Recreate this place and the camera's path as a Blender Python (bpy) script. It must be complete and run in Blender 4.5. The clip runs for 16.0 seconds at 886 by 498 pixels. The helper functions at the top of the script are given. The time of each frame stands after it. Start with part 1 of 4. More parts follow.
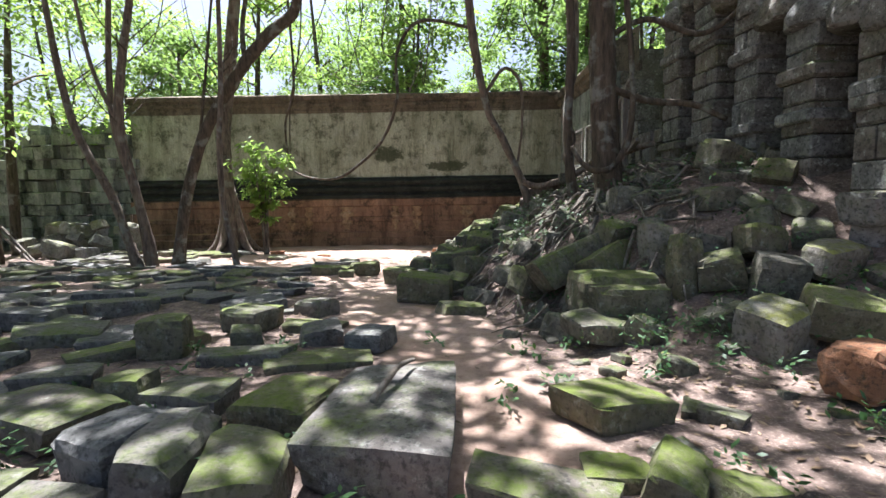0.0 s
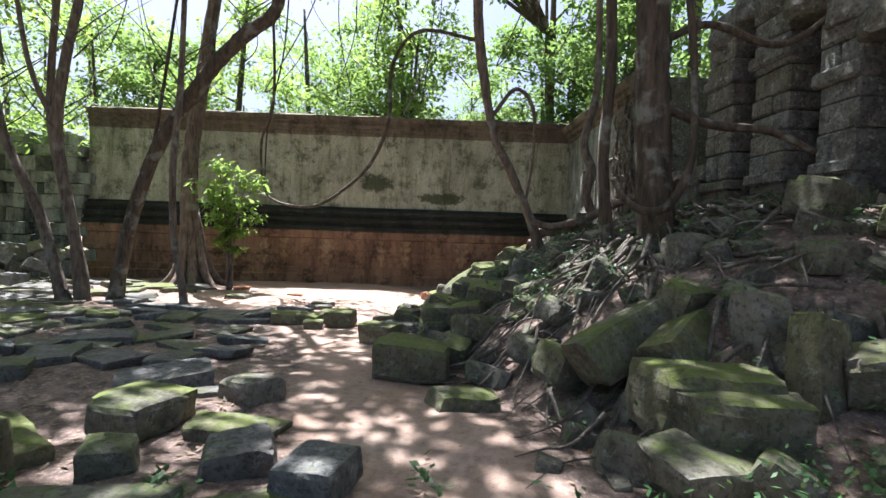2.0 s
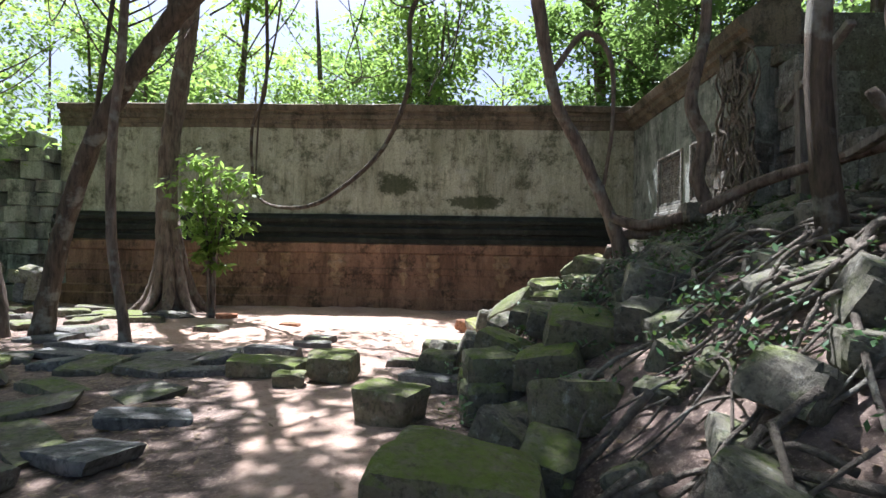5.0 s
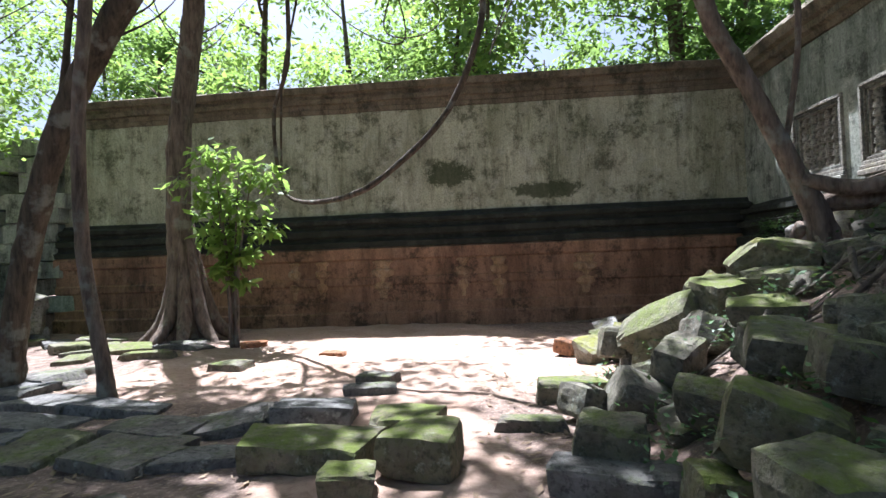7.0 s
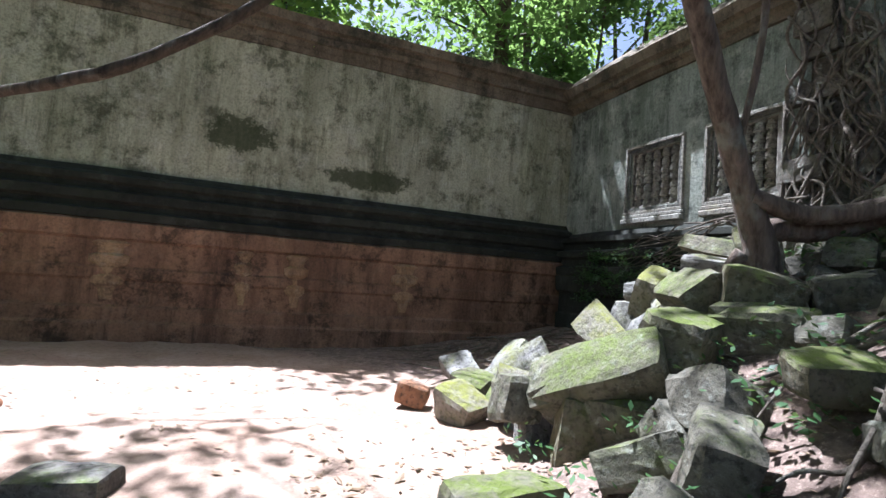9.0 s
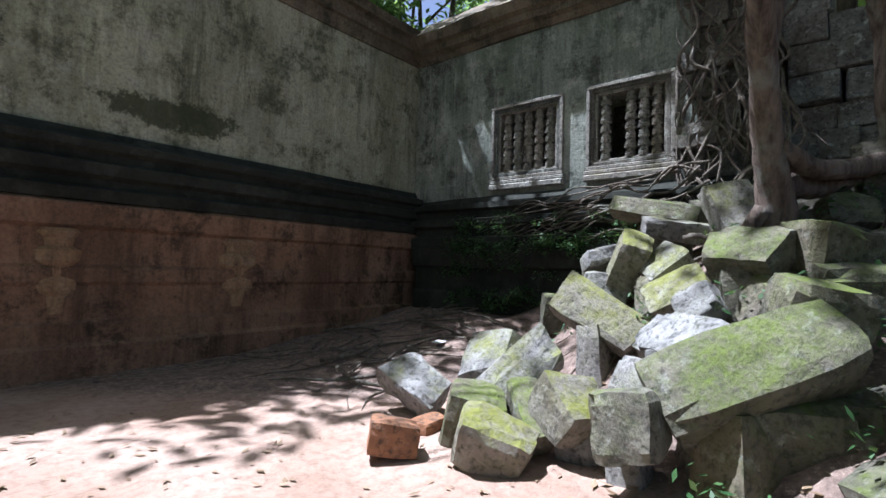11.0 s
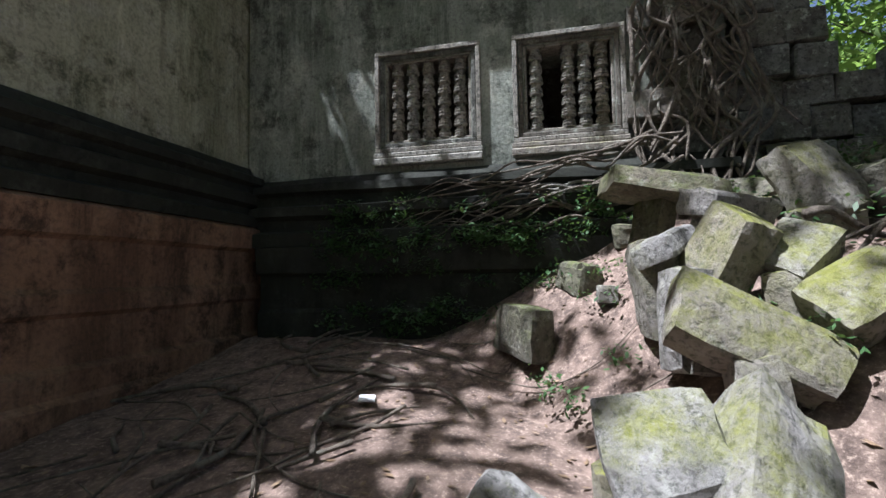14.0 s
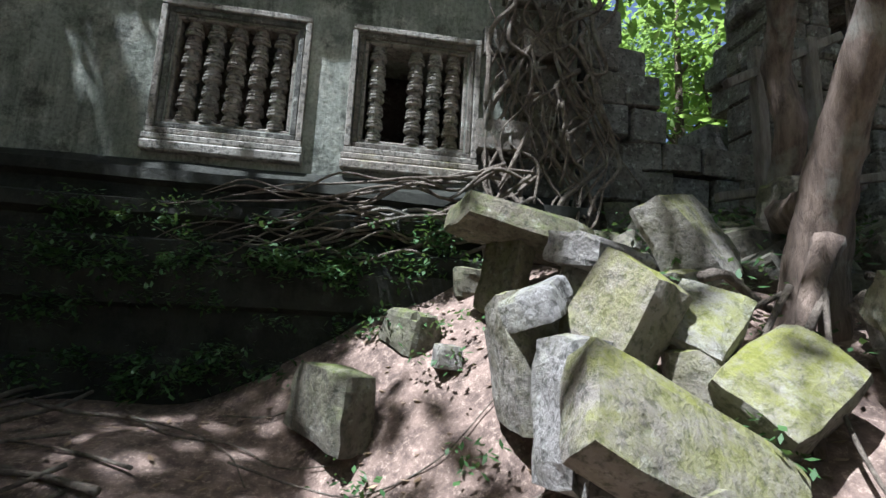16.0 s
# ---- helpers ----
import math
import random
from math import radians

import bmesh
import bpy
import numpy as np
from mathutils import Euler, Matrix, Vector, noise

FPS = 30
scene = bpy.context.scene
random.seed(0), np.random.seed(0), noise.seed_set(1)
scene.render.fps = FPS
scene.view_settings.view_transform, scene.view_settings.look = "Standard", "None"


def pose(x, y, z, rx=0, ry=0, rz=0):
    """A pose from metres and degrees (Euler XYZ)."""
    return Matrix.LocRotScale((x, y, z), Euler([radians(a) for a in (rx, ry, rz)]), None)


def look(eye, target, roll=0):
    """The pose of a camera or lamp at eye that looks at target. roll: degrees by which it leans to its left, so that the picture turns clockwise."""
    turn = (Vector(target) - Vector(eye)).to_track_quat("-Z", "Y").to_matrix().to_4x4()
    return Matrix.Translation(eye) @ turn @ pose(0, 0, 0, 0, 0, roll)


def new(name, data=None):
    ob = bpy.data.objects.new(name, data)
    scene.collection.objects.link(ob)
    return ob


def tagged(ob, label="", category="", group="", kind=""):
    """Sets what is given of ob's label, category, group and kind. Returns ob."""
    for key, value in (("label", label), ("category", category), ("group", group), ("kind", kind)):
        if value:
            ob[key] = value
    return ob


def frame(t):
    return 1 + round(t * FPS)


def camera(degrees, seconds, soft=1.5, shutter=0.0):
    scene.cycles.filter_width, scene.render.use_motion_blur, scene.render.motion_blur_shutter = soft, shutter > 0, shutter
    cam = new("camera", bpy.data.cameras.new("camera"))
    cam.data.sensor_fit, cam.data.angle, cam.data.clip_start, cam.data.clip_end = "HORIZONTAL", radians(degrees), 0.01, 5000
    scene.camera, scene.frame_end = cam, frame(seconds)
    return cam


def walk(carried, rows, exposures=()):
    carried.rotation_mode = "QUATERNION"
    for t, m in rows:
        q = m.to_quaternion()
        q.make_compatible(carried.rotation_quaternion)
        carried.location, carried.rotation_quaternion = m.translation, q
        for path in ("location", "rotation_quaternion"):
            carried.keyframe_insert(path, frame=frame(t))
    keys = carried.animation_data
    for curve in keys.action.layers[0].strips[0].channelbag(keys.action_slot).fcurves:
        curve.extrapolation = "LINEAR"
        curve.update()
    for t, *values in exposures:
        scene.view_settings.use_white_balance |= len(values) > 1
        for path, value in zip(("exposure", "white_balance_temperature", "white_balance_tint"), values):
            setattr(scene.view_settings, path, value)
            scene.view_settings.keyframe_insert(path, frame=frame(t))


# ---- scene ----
cam = camera(83.6, 16.0)
METRES, EYE, TILT, LEAN, TURN = 17.0, 1.55, 0.0, 0.0, 0.0
ROWS = [
    (0.0, 0.0, 0.0, 0.0, -0.09, -5.82, 0.91),
    (0.5, -0.001, 0.0243, 0.0076, 1.01, -3.18, 1.38),
    (1.0, -0.0031, 0.0539, 0.0048, 1.23, -0.58, -2.05),
    (1.5, -0.0026, 0.0864, 0.0024, -1.35, -0.5, -1.78),
    (2.0, -0.0065, 0.1181, 0.0028, -1.34, -1.78, -1.84),
    (2.5, -0.011, 0.1512, 0.0074, 1.02, 0.06, -2.53),
    (3.0, -0.0067, 0.1853, 0.0064, 1.17, 0.22, -1.86),
    (3.5, -0.0044, 0.214, 0.0062, -1.77, -1.84, -1.31),
    (4.0, -0.0052, 0.2375, 0.0029, -4.45, -1.62, -0.67),
    (4.5, -0.0084, 0.2686, -0.0061, -0.21, -0.15, -2.36),
    (7.0, -0.0691, 0.4399, -0.0167, 5.26, 1.22, 2.06),
    (7.5, -0.0741, 0.4745, -0.0174, -6.15, 1.11, 1.88),
    (8.0, -0.0776, 0.5106, -0.0196, -12.83, 1.6, -0.72),
    (10.5, -0.1366, 0.7026, -0.0336, -41.8, 3.72, -2.38),
    (11.0, -0.1346, 0.7312, -0.0329, -50.4, 2.31, -1.5),
    (11.5, -0.1315, 0.7597, -0.0333, -58.9, 2.48, -2.47),
    (12.0, -0.1231, 0.7862, -0.0342, -68.97, 2.0, -2.8),
    (12.5, -0.1098, 0.8119, -0.0339, -76.22, 0.85, -2.4),
    (13.0, -0.0988, 0.8375, -0.0342, -80.4, 0.34, -1.47),
    (13.5, -0.0811, 0.8593, -0.0346, -80.47, 0.68, 1.19),
    (14.0, -0.0619, 0.8771, -0.034, -76.62, 3.25, 1.03),
    (14.5, -0.0435, 0.8895, -0.0319, -76.9, 5.54, 0.41),
    (15.0, -0.0275, 0.893, -0.0317, -81.7, 6.19, -1.21),
    (15.5, -0.0105, 0.8931, -0.033, -90.48, 5.46, -3.48),
    (16.0, 0.0061, 0.8862, -0.0298, -98.8, 7.92, -3.17),
]
walk(cam, [(t, pose(0, 0, EYE, TILT, LEAN, TURN) @ pose(METRES * x, METRES * y, METRES * z, 90 + pitch, roll, yaw)) for t, x, y, z, yaw, pitch, roll in ROWS],
     exposures=((0.0, 2.05, 5850, 16), (4.5, 1.95, 5700, 16), (8.0, 1.95, 5500, 16), (10.5, 1.65, 5250, 16), (12.5, 1.1, 5550, 17), (14.5, 1.4, 5600, 15), (16.0, 1.55, 5500, 13)))

# ---- light ----
world = bpy.data.worlds.new("sky")
scene.world = world
world.use_nodes = True
wn = world.node_tree
sky = wn.nodes.new("ShaderNodeTexSky")
sky.sky_type = "NISHITA"
sky.sun_disc = False
SUN_EL, SUN_AZ = radians(68), radians(-24)   # high, beyond the long wall and a little to the west
sky.sun_elevation, sky.sun_rotation = SUN_EL, SUN_AZ
sky.air_density, sky.dust_density = 1.0, 5.0
wn.links.new(sky.outputs[0], wn.nodes["Background"].inputs[0])
wn.nodes["Background"].inputs[1].default_value = 0.056
sun = new("sun", bpy.data.lights.new("sun", "SUN"))
sun.data.energy, sun.data.angle, sun.data.color = 5.0, radians(0.55), (1.0, 0.97, 0.92)
sun_from = Vector((math.sin(SUN_AZ) * math.cos(SUN_EL), math.cos(SUN_AZ) * math.cos(SUN_EL), math.sin(SUN_EL)))
sun.matrix_world = look(sun_from * 60, (0, 0, 0))


# ---- materials ----
def mat(name, rough=0.9):
    m = bpy.data.materials.new(name)
    m.use_nodes = True
    b = m.node_tree.nodes["Principled BSDF"]
    b.inputs["Roughness"].default_value = rough
    b.inputs["Specular IOR Level"].default_value = 0.3
    return m, m.node_tree.nodes, m.node_tree.links, b


def tex_noise(n, l, vec, scale, detail=6, rough=0.6):
    t = n.new("ShaderNodeTexNoise")
    t.inputs["Scale"].default_value, t.inputs["Detail"].default_value, t.inputs["Roughness"].default_value = scale, detail, rough
    if vec is not None:
        l.new(vec, t.inputs["Vector"])
    return t.outputs["Fac"]


def ramp(n, l, fac, stops):
    r = n.new("ShaderNodeValToRGB")
    while len(r.color_ramp.elements) < len(stops):
        r.color_ramp.elements.new(0.5)
    for e, (p, c) in zip(r.color_ramp.elements, stops):
        e.position = p
        e.color = (c, c, c, 1) if not isinstance(c, tuple) else (*c, 1)
    l.new(fac, r.inputs[0])
    return r.outputs[0]


def mixc(n, l, fac, a, b, mode="MIX"):
    m = n.new("ShaderNodeMix")
    m.data_type, m.blend_type = "RGBA", mode
    for sock, v in ((m.inputs[0], fac), (m.inputs[6], a), (m.inputs[7], b)):
        if isinstance(v, (int, float)):
            sock.default_value = v
        elif isinstance(v, tuple):
            sock.default_value = (*v, 1)
        else:
            l.new(v, sock)
    return m.outputs[2]


def math_n(n, l, op, a, b):
    m = n.new("ShaderNodeMath")
    m.operation, m.use_clamp = op, True
    for sock, v in zip(m.inputs, (a, b)):
        if isinstance(v, (int, float)):
            sock.default_value = v
        else:
            l.new(v, sock)
    return m.outputs[0]


def bump(n, l, b, height, strength=0.4, dist=0.02):
    k = n.new("ShaderNodeBump")
    k.inputs["Strength"].default_value, k.inputs["Distance"].default_value = strength, dist
    l.new(height, k.inputs["Height"])
    l.new(k.outputs[0], b.inputs["Normal"])


def coords(n, l, stretch=None):
    g = n.new("ShaderNodeNewGeometry")
    if stretch is None:
        return g.outputs["Position"], g
    m = n.new("ShaderNodeMapping")
    m.inputs["Scale"].default_value = stretch
    l.new(g.outputs["Position"], m.inputs[0])
    return m.outputs[0], g


def stone_mat(name, dark, light, moss_col=(0.085, 0.13, 0.022), moss=0.5, lichen=0.4):
    """Weathered sandstone with grain, pale lichen and moss on the faces that look up."""
    m, n, l, b = mat(name, 0.85)
    p, g = coords(n, l)
    info = n.new("ShaderNodeObjectInfo")
    big = tex_noise(n, l, p, 1.3, 5)
    fine = tex_noise(n, l, p, 22, 8, 0.7)
    mid = tex_noise(n, l, p, 5, 6, 0.65)
    c = mixc(n, l, ramp(n, l, mid, [(0.3, 0.0), (0.7, 1.0)]), dark, light)
    c = mixc(n, l, ramp(n, l, info.outputs["Random"], [(0.0, 0.0), (1.0, 0.45)]), c, (0.17, 0.12, 0.08))
    c = mixc(n, l, math_n(n, l, "MULTIPLY", ramp(n, l, tex_noise(n, l, p, 9, 7, 0.75), [(0.56, 0.0), (0.64, 1.0)]), lichen), c, (0.42, 0.44, 0.38))
    c = mixc(n, l, ramp(n, l, fine, [(0.38, 0.7), (0.5, 0.0)]), c, (0.03, 0.031, 0.026))
    c = mixc(n, l, ramp(n, l, tex_noise(n, l, p, 2.2, 8, 0.75), [(0.54, 0.0), (0.68, 0.6)]), c, (0.04, 0.042, 0.035))
    sep = n.new("ShaderNodeSeparateXYZ")
    l.new(g.outputs["Normal"], sep.inputs[0])
    up = ramp(n, l, sep.outputs["Z"], [(0.1, 0.25), (0.75, 1.0)])
    shift = math_n(n, l, "ADD", math_n(n, l, "MULTIPLY", big, 0.4), math_n(n, l, "MULTIPLY", tex_noise(n, l, p, 3.2, 9, 0.78), 0.6))
    shift = math_n(n, l, "ADD", shift, math_n(n, l, "MULTIPLY", info.outputs["Random"], 0.16))
    lo = 0.78 - 0.36 * moss
    patch = ramp(n, l, shift, [(lo, 0.0), (min(1, lo + 0.13), 1.0)])
    fac = math_n(n, l, "MULTIPLY", math_n(n, l, "MULTIPLY", patch, up), ramp(n, l, tex_noise(n, l, p, 8, 9, 0.8), [(0.4, 0.25), (0.56, 0.92)]))
    mc = mixc(n, l, fine, tuple(v * 0.55 for v in moss_col), tuple(v * 1.5 for v in moss_col))
    c = mixc(n, l, fac, c, mc)
    l.new(c, b.inputs["Base Color"])
    bump(n, l, b, math_n(n, l, "ADD", math_n(n, l, "MULTIPLY", fine, 0.5), math_n(n, l, "MULTIPLY", mid, 0.5)), 0.95, 0.045)
    return m


M_BLOCK = stone_mat("mossy_sandstone", (0.06, 0.056, 0.042), (0.21, 0.195, 0.15), (0.105, 0.14, 0.018), moss=0.84)
M_PALE = stone_mat("pale_sandstone", (0.13, 0.128, 0.12), (0.36, 0.355, 0.335), (0.17, 0.18, 0.03), 0.74, 0.3)
M_FRAME = stone_mat("carved_window_stone", (0.18, 0.176, 0.15), (0.4, 0.39, 0.34), (0.2, 0.21, 0.05), 0.4, 0.8)
M_SLAB = stone_mat("grey_slab_stone", (0.07, 0.07, 0.065), (0.215, 0.213, 0.2), (0.1, 0.135, 0.02), moss=0.58)
M_DARK = stone_mat("dark_masonry", (0.04, 0.043, 0.036), (0.2, 0.2, 0.175), moss=0.35, lichen=0.7)
M_RUIN = stone_mat("lichen_masonry", (0.05, 0.052, 0.045), (0.3, 0.305, 0.28), moss=0.45, lichen=0.9)
M_RED = stone_mat("red_laterite", (0.22, 0.09, 0.04), (0.42, 0.19, 0.09), moss=0.15, lichen=0.1)


def wall_mat(name, plaster, streak, stain, pale=0.35, blots=()):
    """Plastered face with rain streaks running down and black algae."""
    m, n, l, b = mat(name, 0.9)
    p, g = coords(n, l)
    v, _ = coords(n, l, (1.5, 1.5, 0.3))
    v2, _ = coords(n, l, (4.5, 4.5, 0.55))
    c = mixc(n, l, ramp(n, l, tex_noise(n, l, p, 0.55, 5), [(0.3, 0.0), (0.7, 1.0)]), plaster, tuple(k * 0.6 for k in plaster))
    c = mixc(n, l, math_n(n, l, "MULTIPLY", ramp(n, l, tex_noise(n, l, p, 3.5, 8, 0.75), [(0.52, 0.0), (0.6, 1.0)]), pale), c, (0.5, 0.5, 0.42))
    c = mixc(n, l, ramp(n, l, tex_noise(n, l, v, 1.0, 8, 0.72), [(0.46, 0.0), (0.64, 0.7)]), c, streak)
    c = mixc(n, l, ramp(n, l, tex_noise(n, l, v2, 1.0, 8, 0.75), [(0.54, 0.0), (0.7, 0.6)]), c, stain)
    c = mixc(n, l, ramp(n, l, tex_noise(n, l, p, 1.6, 10, 0.8), [(0.5, 0.0), (0.6, 0.8)]), c, stain)
    v3, _ = coords(n, l, (5, 5, 0.4))
    drip = math_n(n, l, "MULTIPLY", ramp(n, l, tex_noise(n, l, v3, 1.0, 9, 0.75), [(0.52, 0.0), (0.66, 0.8)]), ramp(n, l, tex_noise(n, l, p, 0.7, 4), [(0.42, 0.0), (0.6, 0.85)]))
    c = mixc(n, l, drip, c, stain)
    run = math_n(n, l, "MULTIPLY", ramp(n, l, tex_noise(n, l, coords(n, l, (3.5, 3.5, 0.6))[0], 1.3, 10, 0.78), [(0.53, 0.0), (0.66, 0.8)]), pale)
    c = mixc(n, l, run, c, tuple(min(0.75, k * 1.35) for k in plaster))
    fine = tex_noise(n, l, p, 30, 8, 0.7)
    c = mixc(n, l, ramp(n, l, fine, [(0.3, 0.5), (0.55, 0.0)]), c, (0.03, 0.03, 0.025))
    for bx, by, bz, rx, rz in blots:
        # a ragged patch of black algae of its own shape
        k = n.new("ShaderNodeMapping")
        k.inputs["Location"].default_value, k.inputs["Scale"].default_value = (-bx / rx, 0, -bz / rz), (1 / rx, 0, 1 / rz)
        l.new(p, k.inputs[0])
        d = n.new("ShaderNodeVectorMath")
        d.operation = "LENGTH"
        l.new(k.outputs[0], d.inputs[0])
        inv = math_n(n, l, "SUBTRACT", 1.0, math_n(n, l, "MULTIPLY", d.outputs["Value"], 0.6))
        w = math_n(n, l, "MULTIPLY", inv, tex_noise(n, l, p, 3.6, 10, 0.8))
        c = mixc(n, l, ramp(n, l, w, [(0.3, 0.0), (0.35, 0.85)]), c, (0.04, 0.05, 0.022))
    l.new(c, b.inputs["Base Color"])
    bump(n, l, b, math_n(n, l, "ADD", math_n(n, l, "MULTIPLY", fine, 0.4), tex_noise(n, l, p, 4, 7, 0.7)), 0.6, 0.03)
    return m


M_WALL = wall_mat("streaked_plaster", (0.53, 0.53, 0.39), (0.19, 0.2, 0.12), (0.06, 0.065, 0.035), 0.55, ((-2.0, 18.75, 3.2, 1.0, 0.5), (0.2, 18.75, 2.75, 1.3, 0.32)))
M_EAST = wall_mat("algae_plaster", (0.36, 0.39, 0.33), (0.1, 0.12, 0.08), (0.035, 0.04, 0.03), 0.6)
# near-black tones throughout, for both walls' mouldings and the east plinth
M_MOULD = wall_mat("near_black_moulding", (0.04, 0.044, 0.034), (0.018, 0.02, 0.015), (0.01, 0.011, 0.009), 0.05)
M_TAN = wall_mat("worn_tan_stone", (0.52, 0.35, 0.2), (0.26, 0.15, 0.08), (0.09, 0.055, 0.035), 0.25)
M_CORN = wall_mat("brown_cornice", (0.24, 0.19, 0.13), (0.09, 0.08, 0.055), (0.035, 0.035, 0.025), 0.1)
M_LAT = wall_mat("red_plinth", (0.4, 0.235, 0.145), (0.085, 0.046, 0.03), (0.03, 0.022, 0.016), 0.06)


def bark_mat(name, a, c2, up=0.18):
    m, n, l, b = mat(name, 0.9)
    p, g = coords(n, l, (14, 14, 14 * up))
    q, _ = coords(n, l)
    f = tex_noise(n, l, p, 1.0, 7, 0.7)
    c = mixc(n, l, ramp(n, l, f, [(0.32, 0.0), (0.68, 1.0)]), a, c2)
    c = mixc(n, l, ramp(n, l, tex_noise(n, l, q, 3, 6), [(0.55, 0.0), (0.66, 0.6)]), c, (0.3, 0.31, 0.26))
    l.new(c, b.inputs["Base Color"])
    bump(n, l, b, f, 1.0, 0.06)
    return m


M_BARK = bark_mat("dark_bark", (0.035, 0.028, 0.02), (0.15, 0.115, 0.08))
M_BARKR = bark_mat("brown_bark", (0.06, 0.044, 0.034), (0.26, 0.2, 0.155))
M_ROOT = bark_mat("grey_root", (0.07, 0.057, 0.044), (0.24, 0.205, 0.16), 1.0)
M_WOOD = bark_mat("grey_timber", (0.13, 0.11, 0.09), (0.3, 0.27, 0.23))


def leaf_mat(name, a, c2, trans=0.5):
    m, n, l, b = mat(name, 0.5)
    g = n.new("ShaderNodeNewGeometry")
    p, _ = coords(n, l)
    f = math_n(n, l, "ADD", math_n(n, l, "MULTIPLY", g.outputs["Random Per Island"], 0.7), math_n(n, l, "MULTIPLY", tex_noise(n, l, p, 0.5, 3), 0.35))
    c = mixc(n, l, f, a, c2)
    l.new(c, b.inputs["Base Color"])
    t = n.new("ShaderNodeBsdfTranslucent")
    l.new(mixc(n, l, 0.45, c, (0.3, 0.43, 0.09)), t.inputs[0])
    x = n.new("ShaderNodeMixShader")
    x.inputs[0].default_value = trans
    l.new(b.outputs[0], x.inputs[1])
    l.new(t.outputs[0], x.inputs[2])
    l.new(x.outputs[0], n["Material Output"].inputs[0])
    return m


M_LEAF = leaf_mat("canopy_leaf", (0.035, 0.09, 0.035), (0.14, 0.24, 0.075), 0.6)
M_LEAFS = leaf_mat("shade_leaf", (0.03, 0.07, 0.018), (0.07, 0.12, 0.03), 0.25)
M_LEAFB = leaf_mat("young_leaf", (0.11, 0.21, 0.04), (0.24, 0.34, 0.08), 0.65)
M_FERN = leaf_mat("ground_leaf", (0.02, 0.06, 0.02), (0.06, 0.13, 0.04), 0.2)
M_LITTER = leaf_mat("dry_leaf", (0.10, 0.06, 0.03), (0.36, 0.26, 0.17), 0.1)

m, n, l, b = mat("forest_soil", 0.95)
p, g = coords(n, l)
att = n.new("ShaderNodeAttribute")
att.attribute_name = "sand"
sand = mixc(n, l, ramp(n, l, tex_noise(n, l, p, 1.2, 7), [(0.3, 0.0), (0.7, 1.0)]), (0.32, 0.215, 0.155), (0.45, 0.34, 0.27))
sand = mixc(n, l, ramp(n, l, tex_noise(n, l, p, 14, 8, 0.75), [(0.35, 0.5), (0.55, 0.0)]), sand, (0.15, 0.09, 0.06))
soil = mixc(n, l, ramp(n, l, tex_noise(n, l, p, 7, 8, 0.75), [(0.35, 0.0), (0.65, 1.0)]), (0.075, 0.055, 0.045), (0.3, 0.22, 0.175))
soil = mixc(n, l, ramp(n, l, tex_noise(n, l, p, 28, 6, 0.8), [(0.55, 0.0), (0.62, 0.7)]), soil, (0.42, 0.33, 0.26))
edge = math_n(n, l, "ADD", att.outputs["Fac"], math_n(n, l, "MULTIPLY", tex_noise(n, l, p, 2.5, 7, 0.7), 0.5))
c = mixc(n, l, ramp(n, l, edge, [(0.5, 0.0), (0.85, 1.0)]), soil, sand)
l.new(c, b.inputs["Base Color"])
bump(n, l, b, tex_noise(n, l, p, 18, 9, 0.75), 0.8, 0.03)
M_SOIL = m
# near-black colour standing in for the shade inside the ruin's gaps
m, n, l, b = mat("gap_shade", 1.0)
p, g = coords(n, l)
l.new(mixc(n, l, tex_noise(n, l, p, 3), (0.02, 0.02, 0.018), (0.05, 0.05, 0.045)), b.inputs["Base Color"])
M_GAPSHADE = m
m, n, l, b = mat("paper", 0.7)
p, g = coords(n, l)
l.new(mixc(n, l, tex_noise(n, l, p, 30), (0.6, 0.6, 0.62), (0.85, 0.85, 0.85)), b.inputs["Base Color"])
M_PAPER = m


# ---- mesh helpers ----
def mesh_ob(name, bm, material, parent=None, smooth=False, label=""):
    me = bpy.data.meshes.new(name)
    bm.to_mesh(me)
    bm.free()
    me.materials.append(material)
    if smooth:
        me.shade_smooth()
    ob = new(name, me)
    if parent is not None:
        ob.parent = parent
    if label:
        ob["label"] = label
    return ob


def part(name, bm, material, parent, label="", smooth=False):
    return mesh_ob(name, bm, material, parent, smooth, label)


def add_box(bm, x0, x1, y0, y1, z0, z1, bev=0.0):
    r = bmesh.ops.create_cube(bm, size=1.0)
    vs = r["verts"]
    for v in vs:
        v.co = Vector(((x0 + x1) / 2 + v.co.x * (x1 - x0), (y0 + y1) / 2 + v.co.y * (y1 - y0), (z0 + z1) / 2 + v.co.z * (z1 - z0)))
    if bev:
        es = list({e for v in vs for e in v.link_edges})
        bmesh.ops.bevel(bm, geom=es, offset=bev, segments=1, affect="EDGES")


def box_part(name, lo, hi, material, parent, bev=0.01, label=""):
    bm = bmesh.new()
    add_box(bm, lo[0], hi[0], lo[1], hi[1], lo[2], hi[2], bev)
    return part(name, bm, material, parent, label)


